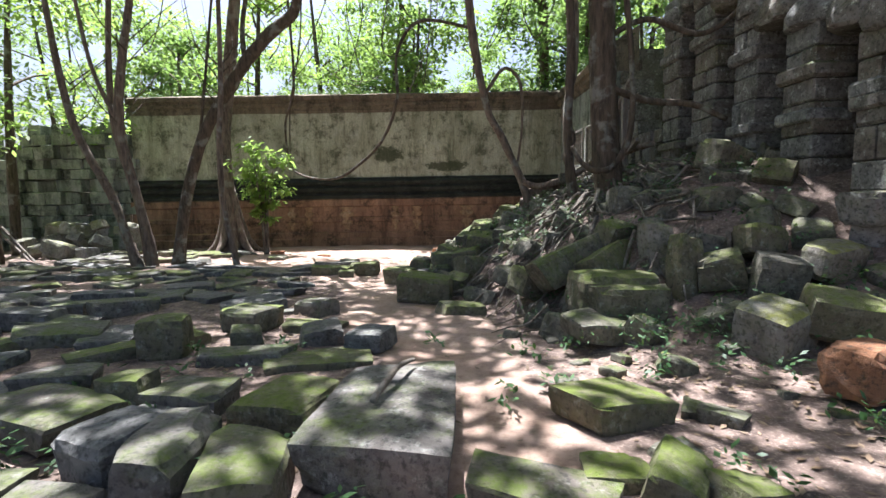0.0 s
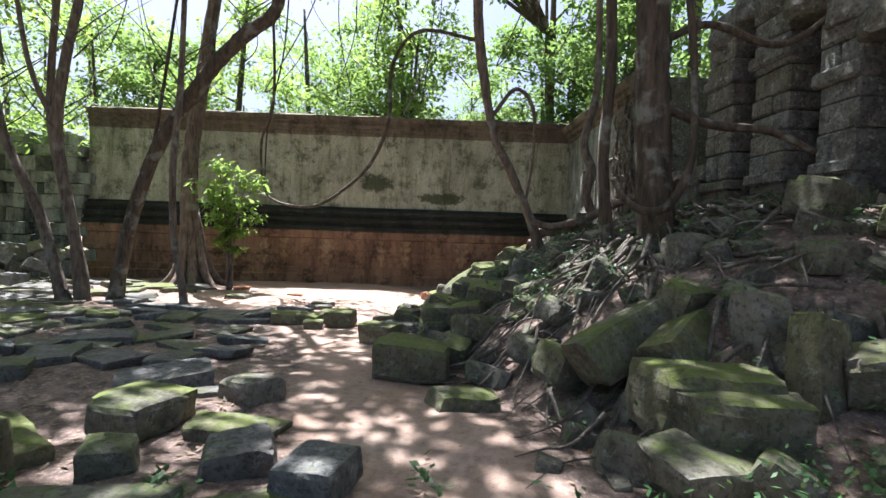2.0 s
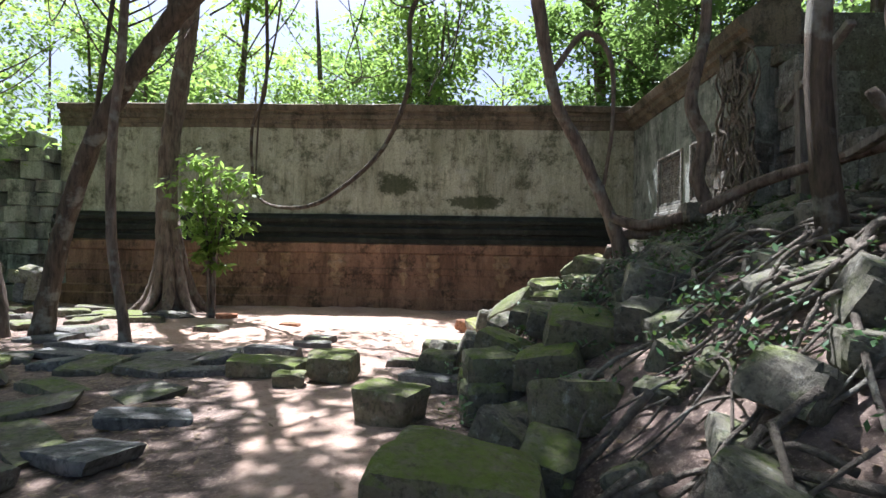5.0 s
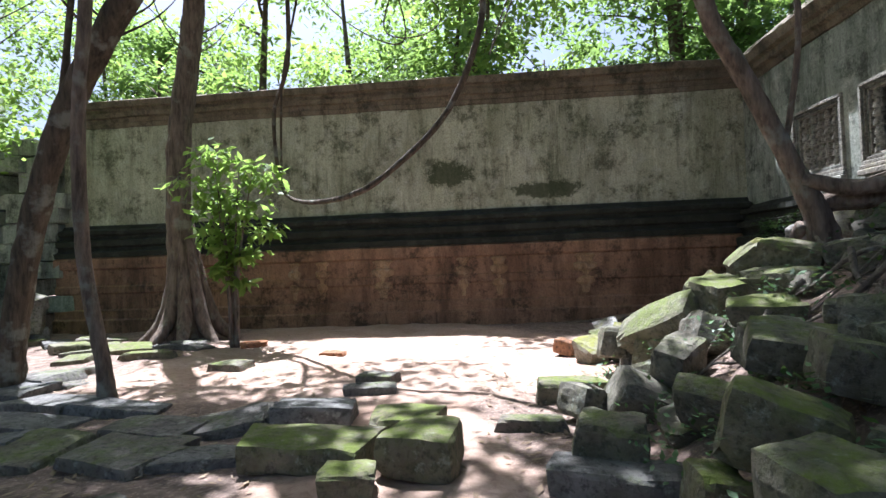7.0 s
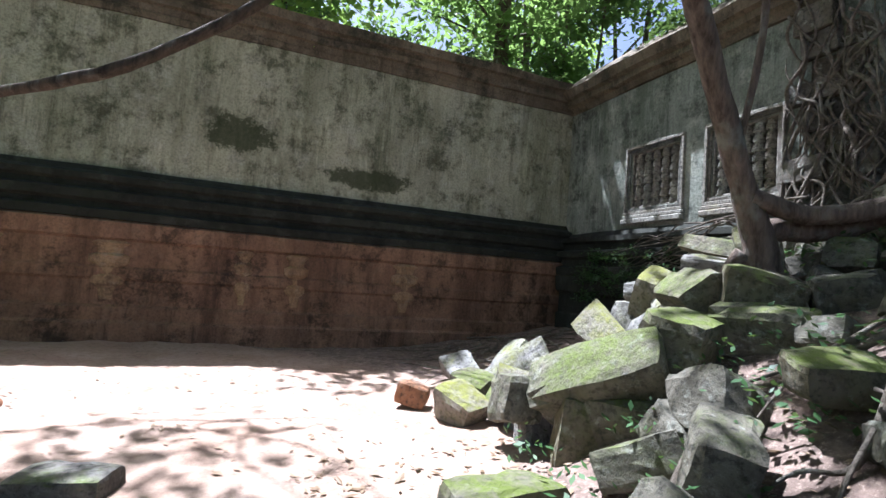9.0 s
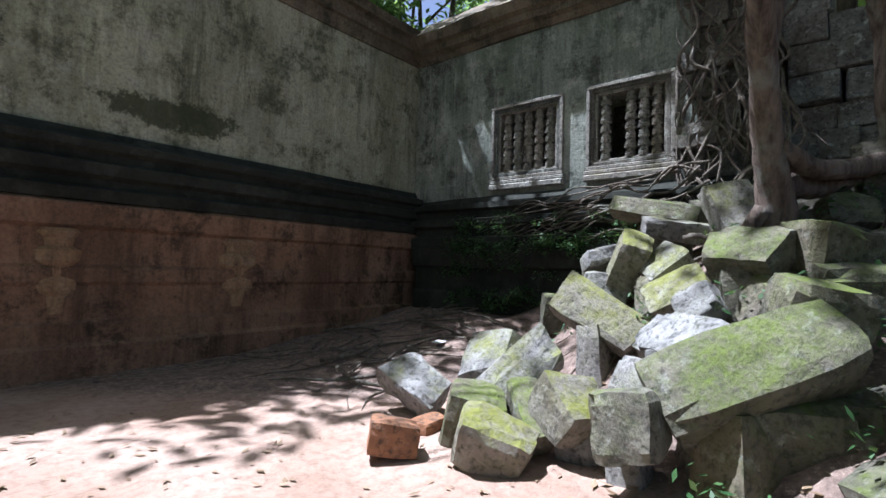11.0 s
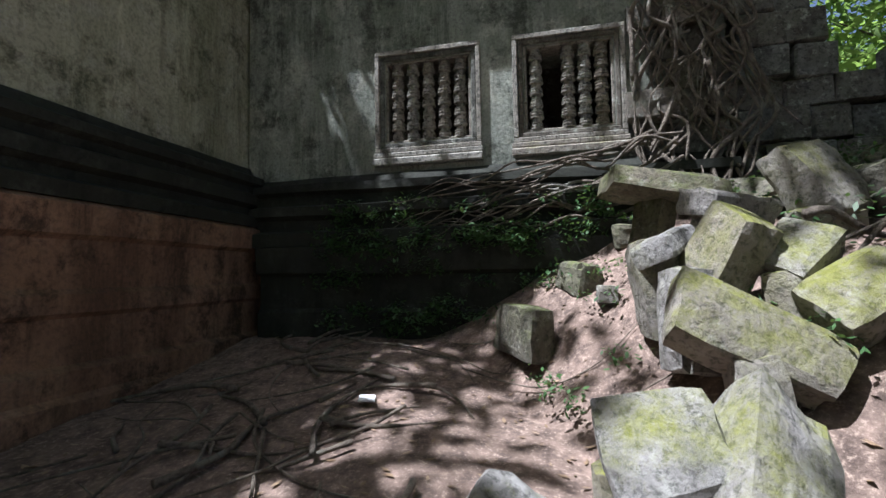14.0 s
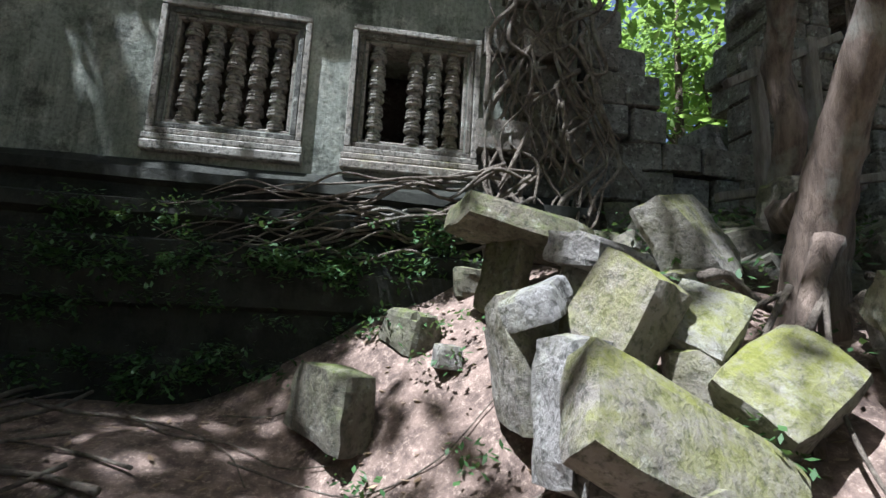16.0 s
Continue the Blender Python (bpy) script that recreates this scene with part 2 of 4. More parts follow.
def tube_bm(bm, pts, radii, sides=8, wob=0.0, seed=0):
    """A tapering, slightly knotted limb along pts."""
    pts = [Vector(q) for q in pts]
    rng = random.Random(seed)
    rings = []
    ref = Vector((0.31, 0.87, 0.21))
    for i, q in enumerate(pts):
        d = (pts[min(i + 1, len(pts) - 1)] - pts[max(i - 1, 0)]).normalized()
        a = d.cross(ref).normalized()
        c = d.cross(a)
        ring = []
        for k in range(sides):
            an = 2 * math.pi * k / sides
            r = radii[i] * (1 + wob * (rng.random() - 0.5))
            ring.append(bm.verts.new(q + (a * math.cos(an) + c * math.sin(an)) * r))
        rings.append(ring)
    for r0, r1 in zip(rings, rings[1:]):
        for k in range(sides):
            bm.faces.new((r0[k], r0[(k + 1) % sides], r1[(k + 1) % sides], r1[k]))
    bm.faces.new(rings[0][::-1])
    bm.faces.new(rings[-1])


def smooth_path(ctrl, step=8):
    """Catmull-Rom through the control points (x, y, z, radius)."""
    c = [np.array(q, float) for q in ctrl]
    c = [2 * c[0] - c[1]] + c + [2 * c[-1] - c[-2]]
    out = []
    for i in range(1, len(c) - 2):
        for s in range(step):
            t = s / step
            a, b2, d, e = c[i - 1], c[i], c[i + 1], c[i + 2]
            out.append(0.5 * (2 * b2 + (d - a) * t + (2 * a - 5 * b2 + 4 * d - e) * t * t + (3 * b2 - a - 3 * d + e) * t ** 3))
    out.append(c[-2])
    return [tuple(q[:3]) for q in out], [max(0.004, q[3]) for q in out]


def limb(bm, ctrl, sides=8, wob=0.15, seed=0, step=8):
    pts, rr = smooth_path(ctrl, step)
    tube_bm(bm, pts, rr, sides, wob, seed)


def leaf_cloud(centres, count, spread, size, seed, flat=0.6, droop=0.4):
    """Mesh data of many small folded leaves strewn round the clump centres."""
    rng = np.random.default_rng(seed)
    cs = np.array(centres, float)
    pick = rng.integers(0, len(cs), count)
    d = rng.normal(0, 1, (count, 3))
    d /= np.linalg.norm(d, axis=1)[:, None] + 1e-9
    d *= (rng.random(count) ** 0.45)[:, None]
    pos = cs[pick, :3] + d * (spread * cs[pick, 3])[:, None] * np.array([1, 1, flat])
    an = rng.random(count) * 2 * np.pi
    tilt = rng.normal(0, 0.45, count) - droop
    ax = np.stack([np.cos(an) * np.cos(tilt), np.sin(an) * np.cos(tilt), np.sin(tilt)], 1)
    side = np.stack([-np.sin(an), np.cos(an), rng.normal(0, 0.35, count)], 1)
    s = size * (0.6 + 0.8 * rng.random(count))[:, None]
    a0 = pos
    a1 = pos + ax * s * 0.5 + side * s * 0.22
    a2 = pos + ax * s
    a3 = pos + ax * s * 0.5 - side * s * 0.22
    verts = np.stack([a0, a1, a2, a3], 1).reshape(-1, 3)
    faces = np.arange(count * 4).reshape(-1, 4)
    return verts.tolist(), faces.tolist()


def leaf_part(name, data, material, parent=None):
    me = bpy.data.meshes.new(name)
    me.from_pydata(data[0], [], data[1])
    me.materials.append(material)
    ob = new(name, me)
    if parent is not None:
        ob.parent = parent
    return ob


# ---- ground ----
EDGE_Y = (-5, 2, 4, 6.0, 7.0, 8.0, 9.3, 10, 11.5, 12.5, 13.2, 14, 14.8, 15.6, 16.5, 18.6)
EDGE_X = (1.8, 1.8, 1.4, 0.9, 0.5, 0.1, -0.3, -0.3, -0.2, 0.0, 0.4, 0.95, 1.9, 3.2, 4.0, 4.3)
RISE_Y = (-5, 2, 4, 5, 6, 7, 8.5, 10, 12, 13, 14, 15.6, 16.4, 18.6)
RISE = (0.03, 0.04, 0.1, 0.3, 0.65, 1.0, 1.0, 0.95, 0.95, 1.0, 1.0, 0.7, 0.3, 0.1)


def gh(x, y):
    """Height of the ground: a level court and, to the east, the slope of the rubble mound."""
    d = max(0.0, x - float(np.interp(y, EDGE_Y, EDGE_X)))
    h = float(np.interp(y, RISE_Y, RISE)) * d * d / (d + 0.45)
    h = 2.6 * (1 - math.exp(-h / 2.6))
    if y > 25:
        h *= max(0.0, 1 - (y - 25) / 5)
    # earth heaped against the gallery's foot
    h += 0.52 * float(np.interp(x, (0.9, 2.2, 3.9), (0, 0.4, 1))) * float(np.interp(y, (14.6, 15.6, 17.2, 18.4), (0, 0.8, 1, 0.85)))
    return h + float(np.interp(y, (0, 8, 12, 18), (0.08, 0, -0.1, -0.15)))


def ground_z(x, y):
    return gh(x, y) + 0.05 * (noise.fractal(Vector((x * 0.9, y * 0.9, 0)), 0.7, 2.2, 4))


def path_x(y):
    return float(np.interp(y, (-3, 3, 5, 7, 9, 11, 13), (0.3, 0.3, 0.0, -0.7, -1.4, -2.0, -2.2)))


def build_ground():
    def axis(lo, hi, step):
        inner = list(np.arange(lo, hi + 1e-6, step))
        far = [1, 2.5, 5, 9, 16, 30, 60, 130, 300, 700]
        return [lo - f for f in far[::-1]] + inner + [hi + f for f in far]
    xs, ys = axis(-14, 9, 0.1), axis(-3, 20, 0.1)
    verts, sand = [], []
    for y in ys:
        for x in xs:
            near = -14 <= x <= 9 and -3 <= y <= 20
            verts.append((x, y, ground_z(x, y) if near else gh(min(x, 9), min(max(y, -3), 30))))
            w = 0.75 + 0.2 * math.sin(y * 1.3)
            s = math.exp(-((x - path_x(y)) / w) ** 4) if y < 12.5 else 0.0
            if y >= 11.5:
                court = min(1, (y - 11.5) / 2) * (0.5 + 0.5 * math.tanh(x + 6.0)) * (0.5 - 0.5 * math.tanh((x - float(np.interp(y, EDGE_Y, EDGE_X))) * 1.5))
                s = max(s, court * (1 - 0.5 * (1 + math.tanh((x + 0.8 * (y - 15.5) - 0.6) * 1.6)) * (1 if y > 14.6 else 0)))
            sand.append(s)
    w = len(xs)
    faces = [(j * w + i, j * w + i + 1, (j + 1) * w + i + 1, (j + 1) * w + i) for j in range(len(ys) - 1) for i in range(w - 1)]
    me = bpy.data.meshes.new("ground")
    me.from_pydata(verts, [], faces)
    a = me.attributes.new("sand", "FLOAT", "POINT")
    a.data.foreach_set("value", sand)
    me.materials.append(M_SOIL)
    me.shade_smooth()
    return tagged(new("ground", me), "reddish sandy path and dark soil with leaf litter", "ground", kind="structure")


build_ground()

# ---- long north wall ----
WALL_Y, EAST_X, FOOT = 18.75, 4.44, -0.3


def profile_x(name, steps, x0, x1, material, parent, wob=0.012):
    """A horizontal moulding along x: steps are (z, y) pairs of its front, closed at the wall's back."""
    bm = bmesh.new()
    nx = max(2, int((x1 - x0) / 0.35))
    rows = []
    for i in range(nx + 1):
        x = x0 + (x1 - x0) * i / nx
        rows.append([bm.verts.new((x, y + wob * noise.noise(Vector((x * 1.7, z * 4, y))), z + wob * noise.noise(Vector((x * 0.8, y * 3, z * 2 + 9))))) for z, y in steps])
    for a, b2 in zip(rows, rows[1:]):
        for k in range(len(steps) - 1):
            bm.faces.new((a[k], b2[k], b2[k + 1], a[k + 1]))
    bm.faces.new([r for r in rows[0]])
    bm.faces.new([r for r in rows[-1]][::-1])
    bmesh.ops.recalc_face_normals(bm, faces=bm.faces)
    return part(name, bm, material, parent)


def build_north_wall():
    wall = tagged(new("wall_north"), "long plastered temple wall streaked with black algae", "wall", kind="structure")
    x0, x1, y = -11.5, EAST_X + 0.3, WALL_Y
    back = y + 0.8
    profile_x("plinth", [(FOOT, back), (FOOT, y - 0.42), (0.12, y - 0.42), (0.16, y - 0.36), (0.34, y - 0.36), (0.38, y - 0.3), (0.72, y - 0.3), (0.76, y - 0.34), (0.9, y - 0.34), (0.94, y - 0.3), (1.3, y - 0.3), (1.34, y - 0.36), (1.56, y - 0.38), (1.6, y - 0.3), (1.6, back)], x0, x1, M_LAT, wall)
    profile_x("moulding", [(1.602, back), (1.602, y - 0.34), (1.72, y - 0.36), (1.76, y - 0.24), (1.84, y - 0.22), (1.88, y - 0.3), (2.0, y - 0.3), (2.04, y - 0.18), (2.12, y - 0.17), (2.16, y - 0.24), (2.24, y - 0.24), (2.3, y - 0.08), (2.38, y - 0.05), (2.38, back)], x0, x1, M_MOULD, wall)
    profile_x("plaster_face", [(2.382, back), (2.382, y), (3.0, y + 0.01), (3.6, y), (4.2, y + 0.01), (4.76, y), (4.76, back)], x0, x1, M_WALL, wall, 0.02)
    profile_x("cornice", [(4.762, back), (4.762, y - 0.03), (4.86, y - 0.05), (4.88, y - 0.02), (4.98, y - 0.04), (5.0, y - 0.1), (5.1, y - 0.12), (5.12, y - 0.06), (5.2, y - 0.09), (5.22, y - 0.17), (5.36, y - 0.2), (5.4, y - 0.12), (5.46, y + 0.1), (5.46, back)], x0, x1, M_CORN, wall, 0.03)
    return wall


NORTH = build_north_wall()


def carved_boss(x, w, label):
    """A worn ringed half-column carved on the plinth."""
    prof = [(0.45, 0.3), (0.62, 0.42), (0.68, 0.8), (0.78, 0.86), (0.82, 0.55), (0.92, 0.6), (0.98, 0.95), (1.08, 1.0), (1.12, 0.6), (1.2, 0.65), (1.26, 0.95), (1.3, 0.7)]
    bm = bmesh.new()
    rings = [[bm.verts.new((x + w * k * math.cos(a), WALL_Y - 0.29 - 0.09 * k * math.sin(a) + 0.01 * noise.noise(Vector((x * 9, z * 7, a))), z)) for a in [math.pi * i / 8 for i in range(9)]] for z, k in prof]
    for a, c in zip(rings, rings[1:]):
        for i in range(8):
            bm.faces.new((a[i], a[i + 1], c[i + 1], c[i]))
    bmesh.ops.recalc_face_normals(bm, faces=bm.faces)
    return part("carved_boss", bm, M_TAN, NORTH, label)


for bx, bw in ((-4.95, 0.17), (-3.55, 0.27), (-1.75, 0.15), (-0.95, 0.2), (0.9, 0.26), (-5.6, 0.15)):
    carved_boss(bx, bw, "worn pale carved boss")

# ---- gallery on the east side, with baluster windows ----
W1 = (15.73, 17.0, 2.44, 3.66)
W2 = (14.17, 15.37, 2.44, 3.66)


def profile_y(name, steps, y0, y1, material, parent, wob=0.012):
    bm = bmesh.new()
    ny = max(2, int((y1 - y0) / 0.3))
    rows = []
    for i in range(ny + 1):
        y = y0 + (y1 - y0) * i / ny
        rows.append([bm.verts.new((x + wob * noise.noise(Vector((y * 1.7, z * 4, x))), y, z + wob * noise.noise(Vector((y * 0.8, x * 3, z * 2 + 5))))) for z, x in steps])
    for a, b2 in zip(rows, rows[1:]):
        for k in range(len(steps) - 1):
            bm.faces.new((a[k], b2[k], b2[k + 1], a[k + 1]))
    bm.faces.new([r for r in rows[0]])
    bm.faces.new([r for r in rows[-1]][::-1])
    bmesh.ops.recalc_face_normals(bm, faces=bm.faces)
    return part(name, bm, material, parent)


def build_east_wall():
    wall = tagged(new("wall_east"), "algae-stained gallery wall with two baluster windows", "wall", kind="structure")
    x, back = EAST_X, EAST_X + 0.7
    y0, y1 = 13.2, WALL_Y - 0.03
    ins = 0.12
    ys = [y0, W2[0] + ins, W2[1] - ins, W1[0] + ins, W1[1] - ins, y1]
    za, zb = W1[2] + ins, W1[3] - ins
    for k, (a, c) in enumerate(zip(ys, ys[1:])):
        if k in (1, 3):
            box_part("wall_below", (x, a, 2.2), (back, c, za), M_EAST, wall, 0)
            box_part("wall_above", (x, a, zb), (back, c, 4.75), M_EAST, wall, 0)
        else:
            box_part("wall_pier", (x, a, 2.2), (back, c, 4.75), M_EAST, wall, 0)
    profile_y("cornice", [(4.752, back), (4.752, x - 0.03), (4.85, x - 0.06), (4.9, x - 0.14), (5.0, x - 0.16), (5.04, x - 0.24), (5.2, x - 0.3), (5.28, x - 0.2), (5.7, x + 0.3), (5.9, back), ], y0, y1, M_CORN, wall, 0.04)
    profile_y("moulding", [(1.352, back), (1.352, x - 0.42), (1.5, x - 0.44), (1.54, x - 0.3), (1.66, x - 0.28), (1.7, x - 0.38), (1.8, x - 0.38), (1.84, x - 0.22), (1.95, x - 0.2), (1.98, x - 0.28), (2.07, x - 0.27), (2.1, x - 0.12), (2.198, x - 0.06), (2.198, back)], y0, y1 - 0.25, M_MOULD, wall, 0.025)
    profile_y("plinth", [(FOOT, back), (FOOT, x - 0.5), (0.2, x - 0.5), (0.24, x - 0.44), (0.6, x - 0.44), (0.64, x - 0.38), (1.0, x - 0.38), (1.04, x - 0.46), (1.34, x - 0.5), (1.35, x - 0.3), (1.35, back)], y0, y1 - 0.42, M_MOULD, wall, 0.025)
    bm = bmesh.new()
    add_box(bm, back + 1.6, back + 1.8, y0, y1, 0, 5.0)
    add_box(bm, back, back + 1.6, y0, y1, 5.0, 5.3)
    add_box(bm, back, back + 1.6, y0, y1, 2.0, 2.2)
    add_box(bm, back, back + 1.6, y0 - 0.2, y0 - 0.01, 0.5, 5.0)
    part("inner_gallery", bm, M_DARK, wall)
    return wall


build_east_wall()


def ring_frame(bm, x0, x1, lo, hi, w):
    ya, yb, za, zb = lo[0], hi[0], lo[1], hi[1]
    add_box(bm, x0, x1, ya, yb, za, za + w, 0.008)
    add_box(bm, x0, x1, ya, yb, zb - w, zb, 0.008)
    add_box(bm, x0 + 0.001, x1, ya, ya + w, za + w, zb - w, 0.008)
    add_box(bm, x0 + 0.001, x1, yb - w, yb, za + w, zb - w, 0.008)


def baluster_bm(h, r):
    """A turned stone baluster: stacked rings and beads."""
    prof, z = [], 0.0
    unit = [(0.0, 1.0), (0.018, 1.04), (0.022, 0.82), (0.032, 0.8), (0.036, 0.95), (0.052, 0.97), (0.056, 0.78), (0.066, 0.76), (0.07, 0.9), (0.078, 0.92), (0.083, 0.7), (0.125, 0.7), (0.13, 0.9)]
    nrep = int(round(h / 0.135))
    for k in range(nrep):
        for dz, rr in unit:
            prof.append((z + dz * h / (nrep * 0.135), rr * r * (1.0 + 0.06 * math.sin(k * 2.1))))
        z += h / nrep
    prof.append((h, r))
    bm = bmesh.new()
    rings = [[bm.verts.new((q * math.cos(a), q * math.sin(a), zz)) for a in [2 * math.pi * k / 12 for k in range(12)]] for zz, q in prof]
    for a, c in zip(rings, rings[1:]):
        for k in range(12):
            bm.faces.new((a[k], a[(k + 1) % 12], c[(k + 1) % 12], c[k]))
    bm.faces.new(rings[0][::-1])
    bm.faces.new(rings[-1])
    return bm


def build_window(name, w, slots, label):
    win = tagged(new(name), label, "window", kind="structure")
    y0, y1, z0, z1 = w
    x = EAST_X
    bm = bmesh.new()
    ring_frame(bm, x - 0.05, x + 0.25, (y0, z0), (y1, z1), 0.055)
    part("outer_frame", bm, M_FRAME, win)
    bm = bmesh.new()
    ring_frame(bm, x - 0.025, x + 0.25, (y0 + 0.06, z0 + 0.06), (y1 - 0.06, z1 - 0.06), 0.05)
    part("inner_frame", bm, M_DARK, win)
    bm = bmesh.new()
    ring_frame(bm, x + 0.01, x + 0.28, (y0 + 0.115, z0 + 0.115), (y1 - 0.115, z1 - 0.115), 0.035)
    part("rebate", bm, M_FRAME, win)
    ya, yb, za, zb = y0 + 0.16, y1 - 0.16, z0 + 0.15, z1 - 0.15
    me = None
    pitch = (yb - ya) / 5
    for k in slots:
        if me is None:
            ob = part("baluster", baluster_bm(zb - za, 0.078), M_FRAME, win, smooth=False)
            me = ob.data
        else:
            ob = new("baluster", me)
            ob.parent = win
        ob.matrix_local = pose(x + 0.07, ya + pitch * (k + 0.5), za, 0, 0, 37 * k)
    bm = bmesh.new()
    add_box(bm, x - 0.065, x, y0 - 0.02, y1 + 0.02, z0 - 0.06, z0 - 0.003, 0.01)
    add_box(bm, x - 0.1, x, y0 - 0.02, y1 + 0.02, z0 - 0.16, z0 - 0.07, 0.015)
    part("window_sill", bm, M_FRAME, win)
    return win


build_window("window_1", W1, (0, 1, 2, 3, 4), "stone window with five turned balusters in a moulded frame")
build_window("window_2", W2, (0, 1, 2, 4), "stone window with one turned baluster missing from its frame")


# ---- gate ruin at the wall's west end ----
def masonry(name, label, along, across, y0, y1, z0, top, depth, axis, seed, course=0.3, material=None, hole=0.04, kind="structure", jitter=1.0, slim=1.5):
    """A ruined wall of separate stones in courses; along is its run, across the place of its face."""
    rng = random.Random(seed)
    wall = tagged(new(name), label, "wall", kind=kind)
    shapes = []
    for k in range(7):
        bm = bmesh.new()
        add_box(bm, -0.5, 0.5, -0.5, 0.5, -0.5, 0.5, 0.045)
        for v in bm.verts:
            v.co += Vector((rng.uniform(-1, 1), rng.uniform(-1, 1), rng.uniform(-1, 1))) * 0.022
        me = bpy.data.meshes.new("stone")
        bm.to_mesh(me)
        bm.free()
        me.materials.append(material or M_DARK)
        shapes.append(me)
    z = z0
    while z < z0 + 8:
        h = course * rng.uniform(0.85, 1.2)
        s = y0 - rng.uniform(0, 0.4)
        made = 0
        while s < y1:
            ln = rng.uniform(0.6, 1.2) * course * slim
            mid = s + ln / 2
            if y0 <= mid <= y1 and z + h / 2 < top(mid) and rng.random() > hole:
                ob = new("stone", rng.choice(shapes))
                ob.parent = wall
                out = across(mid) + rng.uniform(-0.09, 0.09) * jitter
                tip = 3 * jitter
                if axis == "y":
                    ob.matrix_local = pose(out + depth / 2, mid, z + h / 2, rng.uniform(-tip, tip), rng.uniform(-tip, tip), rng.uniform(-2 * tip, 2 * tip)) @ Matrix.Diagonal((depth, ln * 0.985, h * 0.98, 1))
                else:
                    ob.matrix_local = pose(mid, out + depth / 2, z + h / 2, rng.uniform(-tip, tip), rng.uniform(-tip, tip), rng.uniform(-2 * tip, 2 * tip)) @ Matrix.Diagonal((ln * 0.985, depth, h * 0.98, 1))
                made += 1
            s += ln
        z += h
        if not made and z > z0 + 1:
            break
    return wall


PIERS = ((3.9, 4.5), (5.1, 5.75), (6.4, 7.0), (7.6, 8.2), (8.75, 9.5), (10.0, 10.75))


def ruin_top(y):
    high = float(np.interp(y, (3.5, 5, 6, 7, 7.7, 8.3, 9, 10.2, 10.6, 10.9, 12.1, 12.5, 13.2), (2.9, 3.2, 3.5, 3.85, 4.2, 4.5, 4.9, 5.2, 4.6, 2.9, 3.0, 4.3, 4.9)))
    return high


def ruin_face(y):
    return 4.72 if y > 10.9 else 5.55


RUIN = masonry("wall_ruin", "collapsed gallery wall of lichen-grey stone piers and dark recesses", None, ruin_face, 3.4, 13.17, 0.6, ruin_top, 0.6, "y", 5, 0.33, M_RUIN, 0.05, jitter=0.8, slim=1.3)


def pier(a, c, seed):
    """A square pier in courses of one or two large stones with open joints."""
    rg = random.Random(seed)
    z, top = 1.2, ruin_top((a + c) / 2) + 0.1
    while z < top:
        h = rg.uniform(0.26, 0.46)
        cut = [a, c] if rg.random() < 0.45 else [a, a + (c - a) * rg.uniform(0.35, 0.65), c]
        for y0, y1 in zip(cut, cut[1:]):
            out = rg.uniform(-0.03, 0.03)
            box_part("stone", (4.7 + out, y0 + 0.008, z + 0.006), (5.5, y1 - 0.008, z + h - 0.006), M_RUIN, RUIN, rg.uniform(0.015, 0.035))
        z += h


def cap_stone(y, w, seed):
    """A weathered rounded roof stone on the ruin's broken top."""
    bm = bmesh.new()
    bmesh.ops.create_icosphere(bm, subdivisions=3, radius=1.0)
    off = Vector((seed * 3.1, 0, 0))
    for v in bm.verts:
        q = v.co.copy()
        flat = max(-0.35, q.z)
        v.co = Vector((q.x * 0.55, q.y * w, flat * 0.42)) * (1 + 0.16 * noise.noise(off + q * 1.4) + 0.06 * noise.noise(off + q * 5))
    ob = part("cap_stone", bm, M_RUIN, RUIN)
    ob.matrix_local = pose(5.1, y, ruin_top(y) + 0.1, 0, 0, seed * 17 % 12 - 6)


for k in range(11):
    cap_stone(4.1 + 0.63 * k, 0.42 + 0.08 * (k % 3), k)
for k, (a, c) in enumerate(PIERS):
    pier(a, c, 60 + k)
    # projecting ledge and capital of each pier
    box_part("pier_ledge", (4.62, a - 0.03, 2.453), (5.2, c + 0.03, 2.62), M_RUIN, RUIN, 0.03)
    zt = ruin_top((a + c) / 2) - 0.75
    box_part("pier_capital", (4.62, a - 0.05, zt), (5.2, c + 0.05, zt + 0.2), M_RUIN, RUIN, 0.04)
masonry("wall_gate", "weathered stone pier and gate wall with moss", None, lambda x: 18.2 + 0.25 * (int(x * 1.7) % 2), -17.5, -11.3, -0.2, lambda x: 4.7 - 0.5 * abs(math.sin(x * 2.3)) - 0.12 * max(0, -13 - x), 0.9, "x", 8, 0.42, M_EAST)
masonry("wall_upper", "patch of cracked upper wall stones beside the roots", None, lambda y: 4.37, 13.2, 14.02, 2.2, lambda y: 4.76, 0.3, "y", 12, 0.3, M_DARK, 0.03)
# box added behind the ruin's stones; its near-black colour paints deep shade
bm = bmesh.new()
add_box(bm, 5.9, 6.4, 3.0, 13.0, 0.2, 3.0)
mesh_ob("gap_backing", bm, M_GAPSHADE)
tagged(bpy.data.objects["gap_backing"], "near-black backing that paints the shade in the collapsed gallery's gaps", "wall", kind="structure")


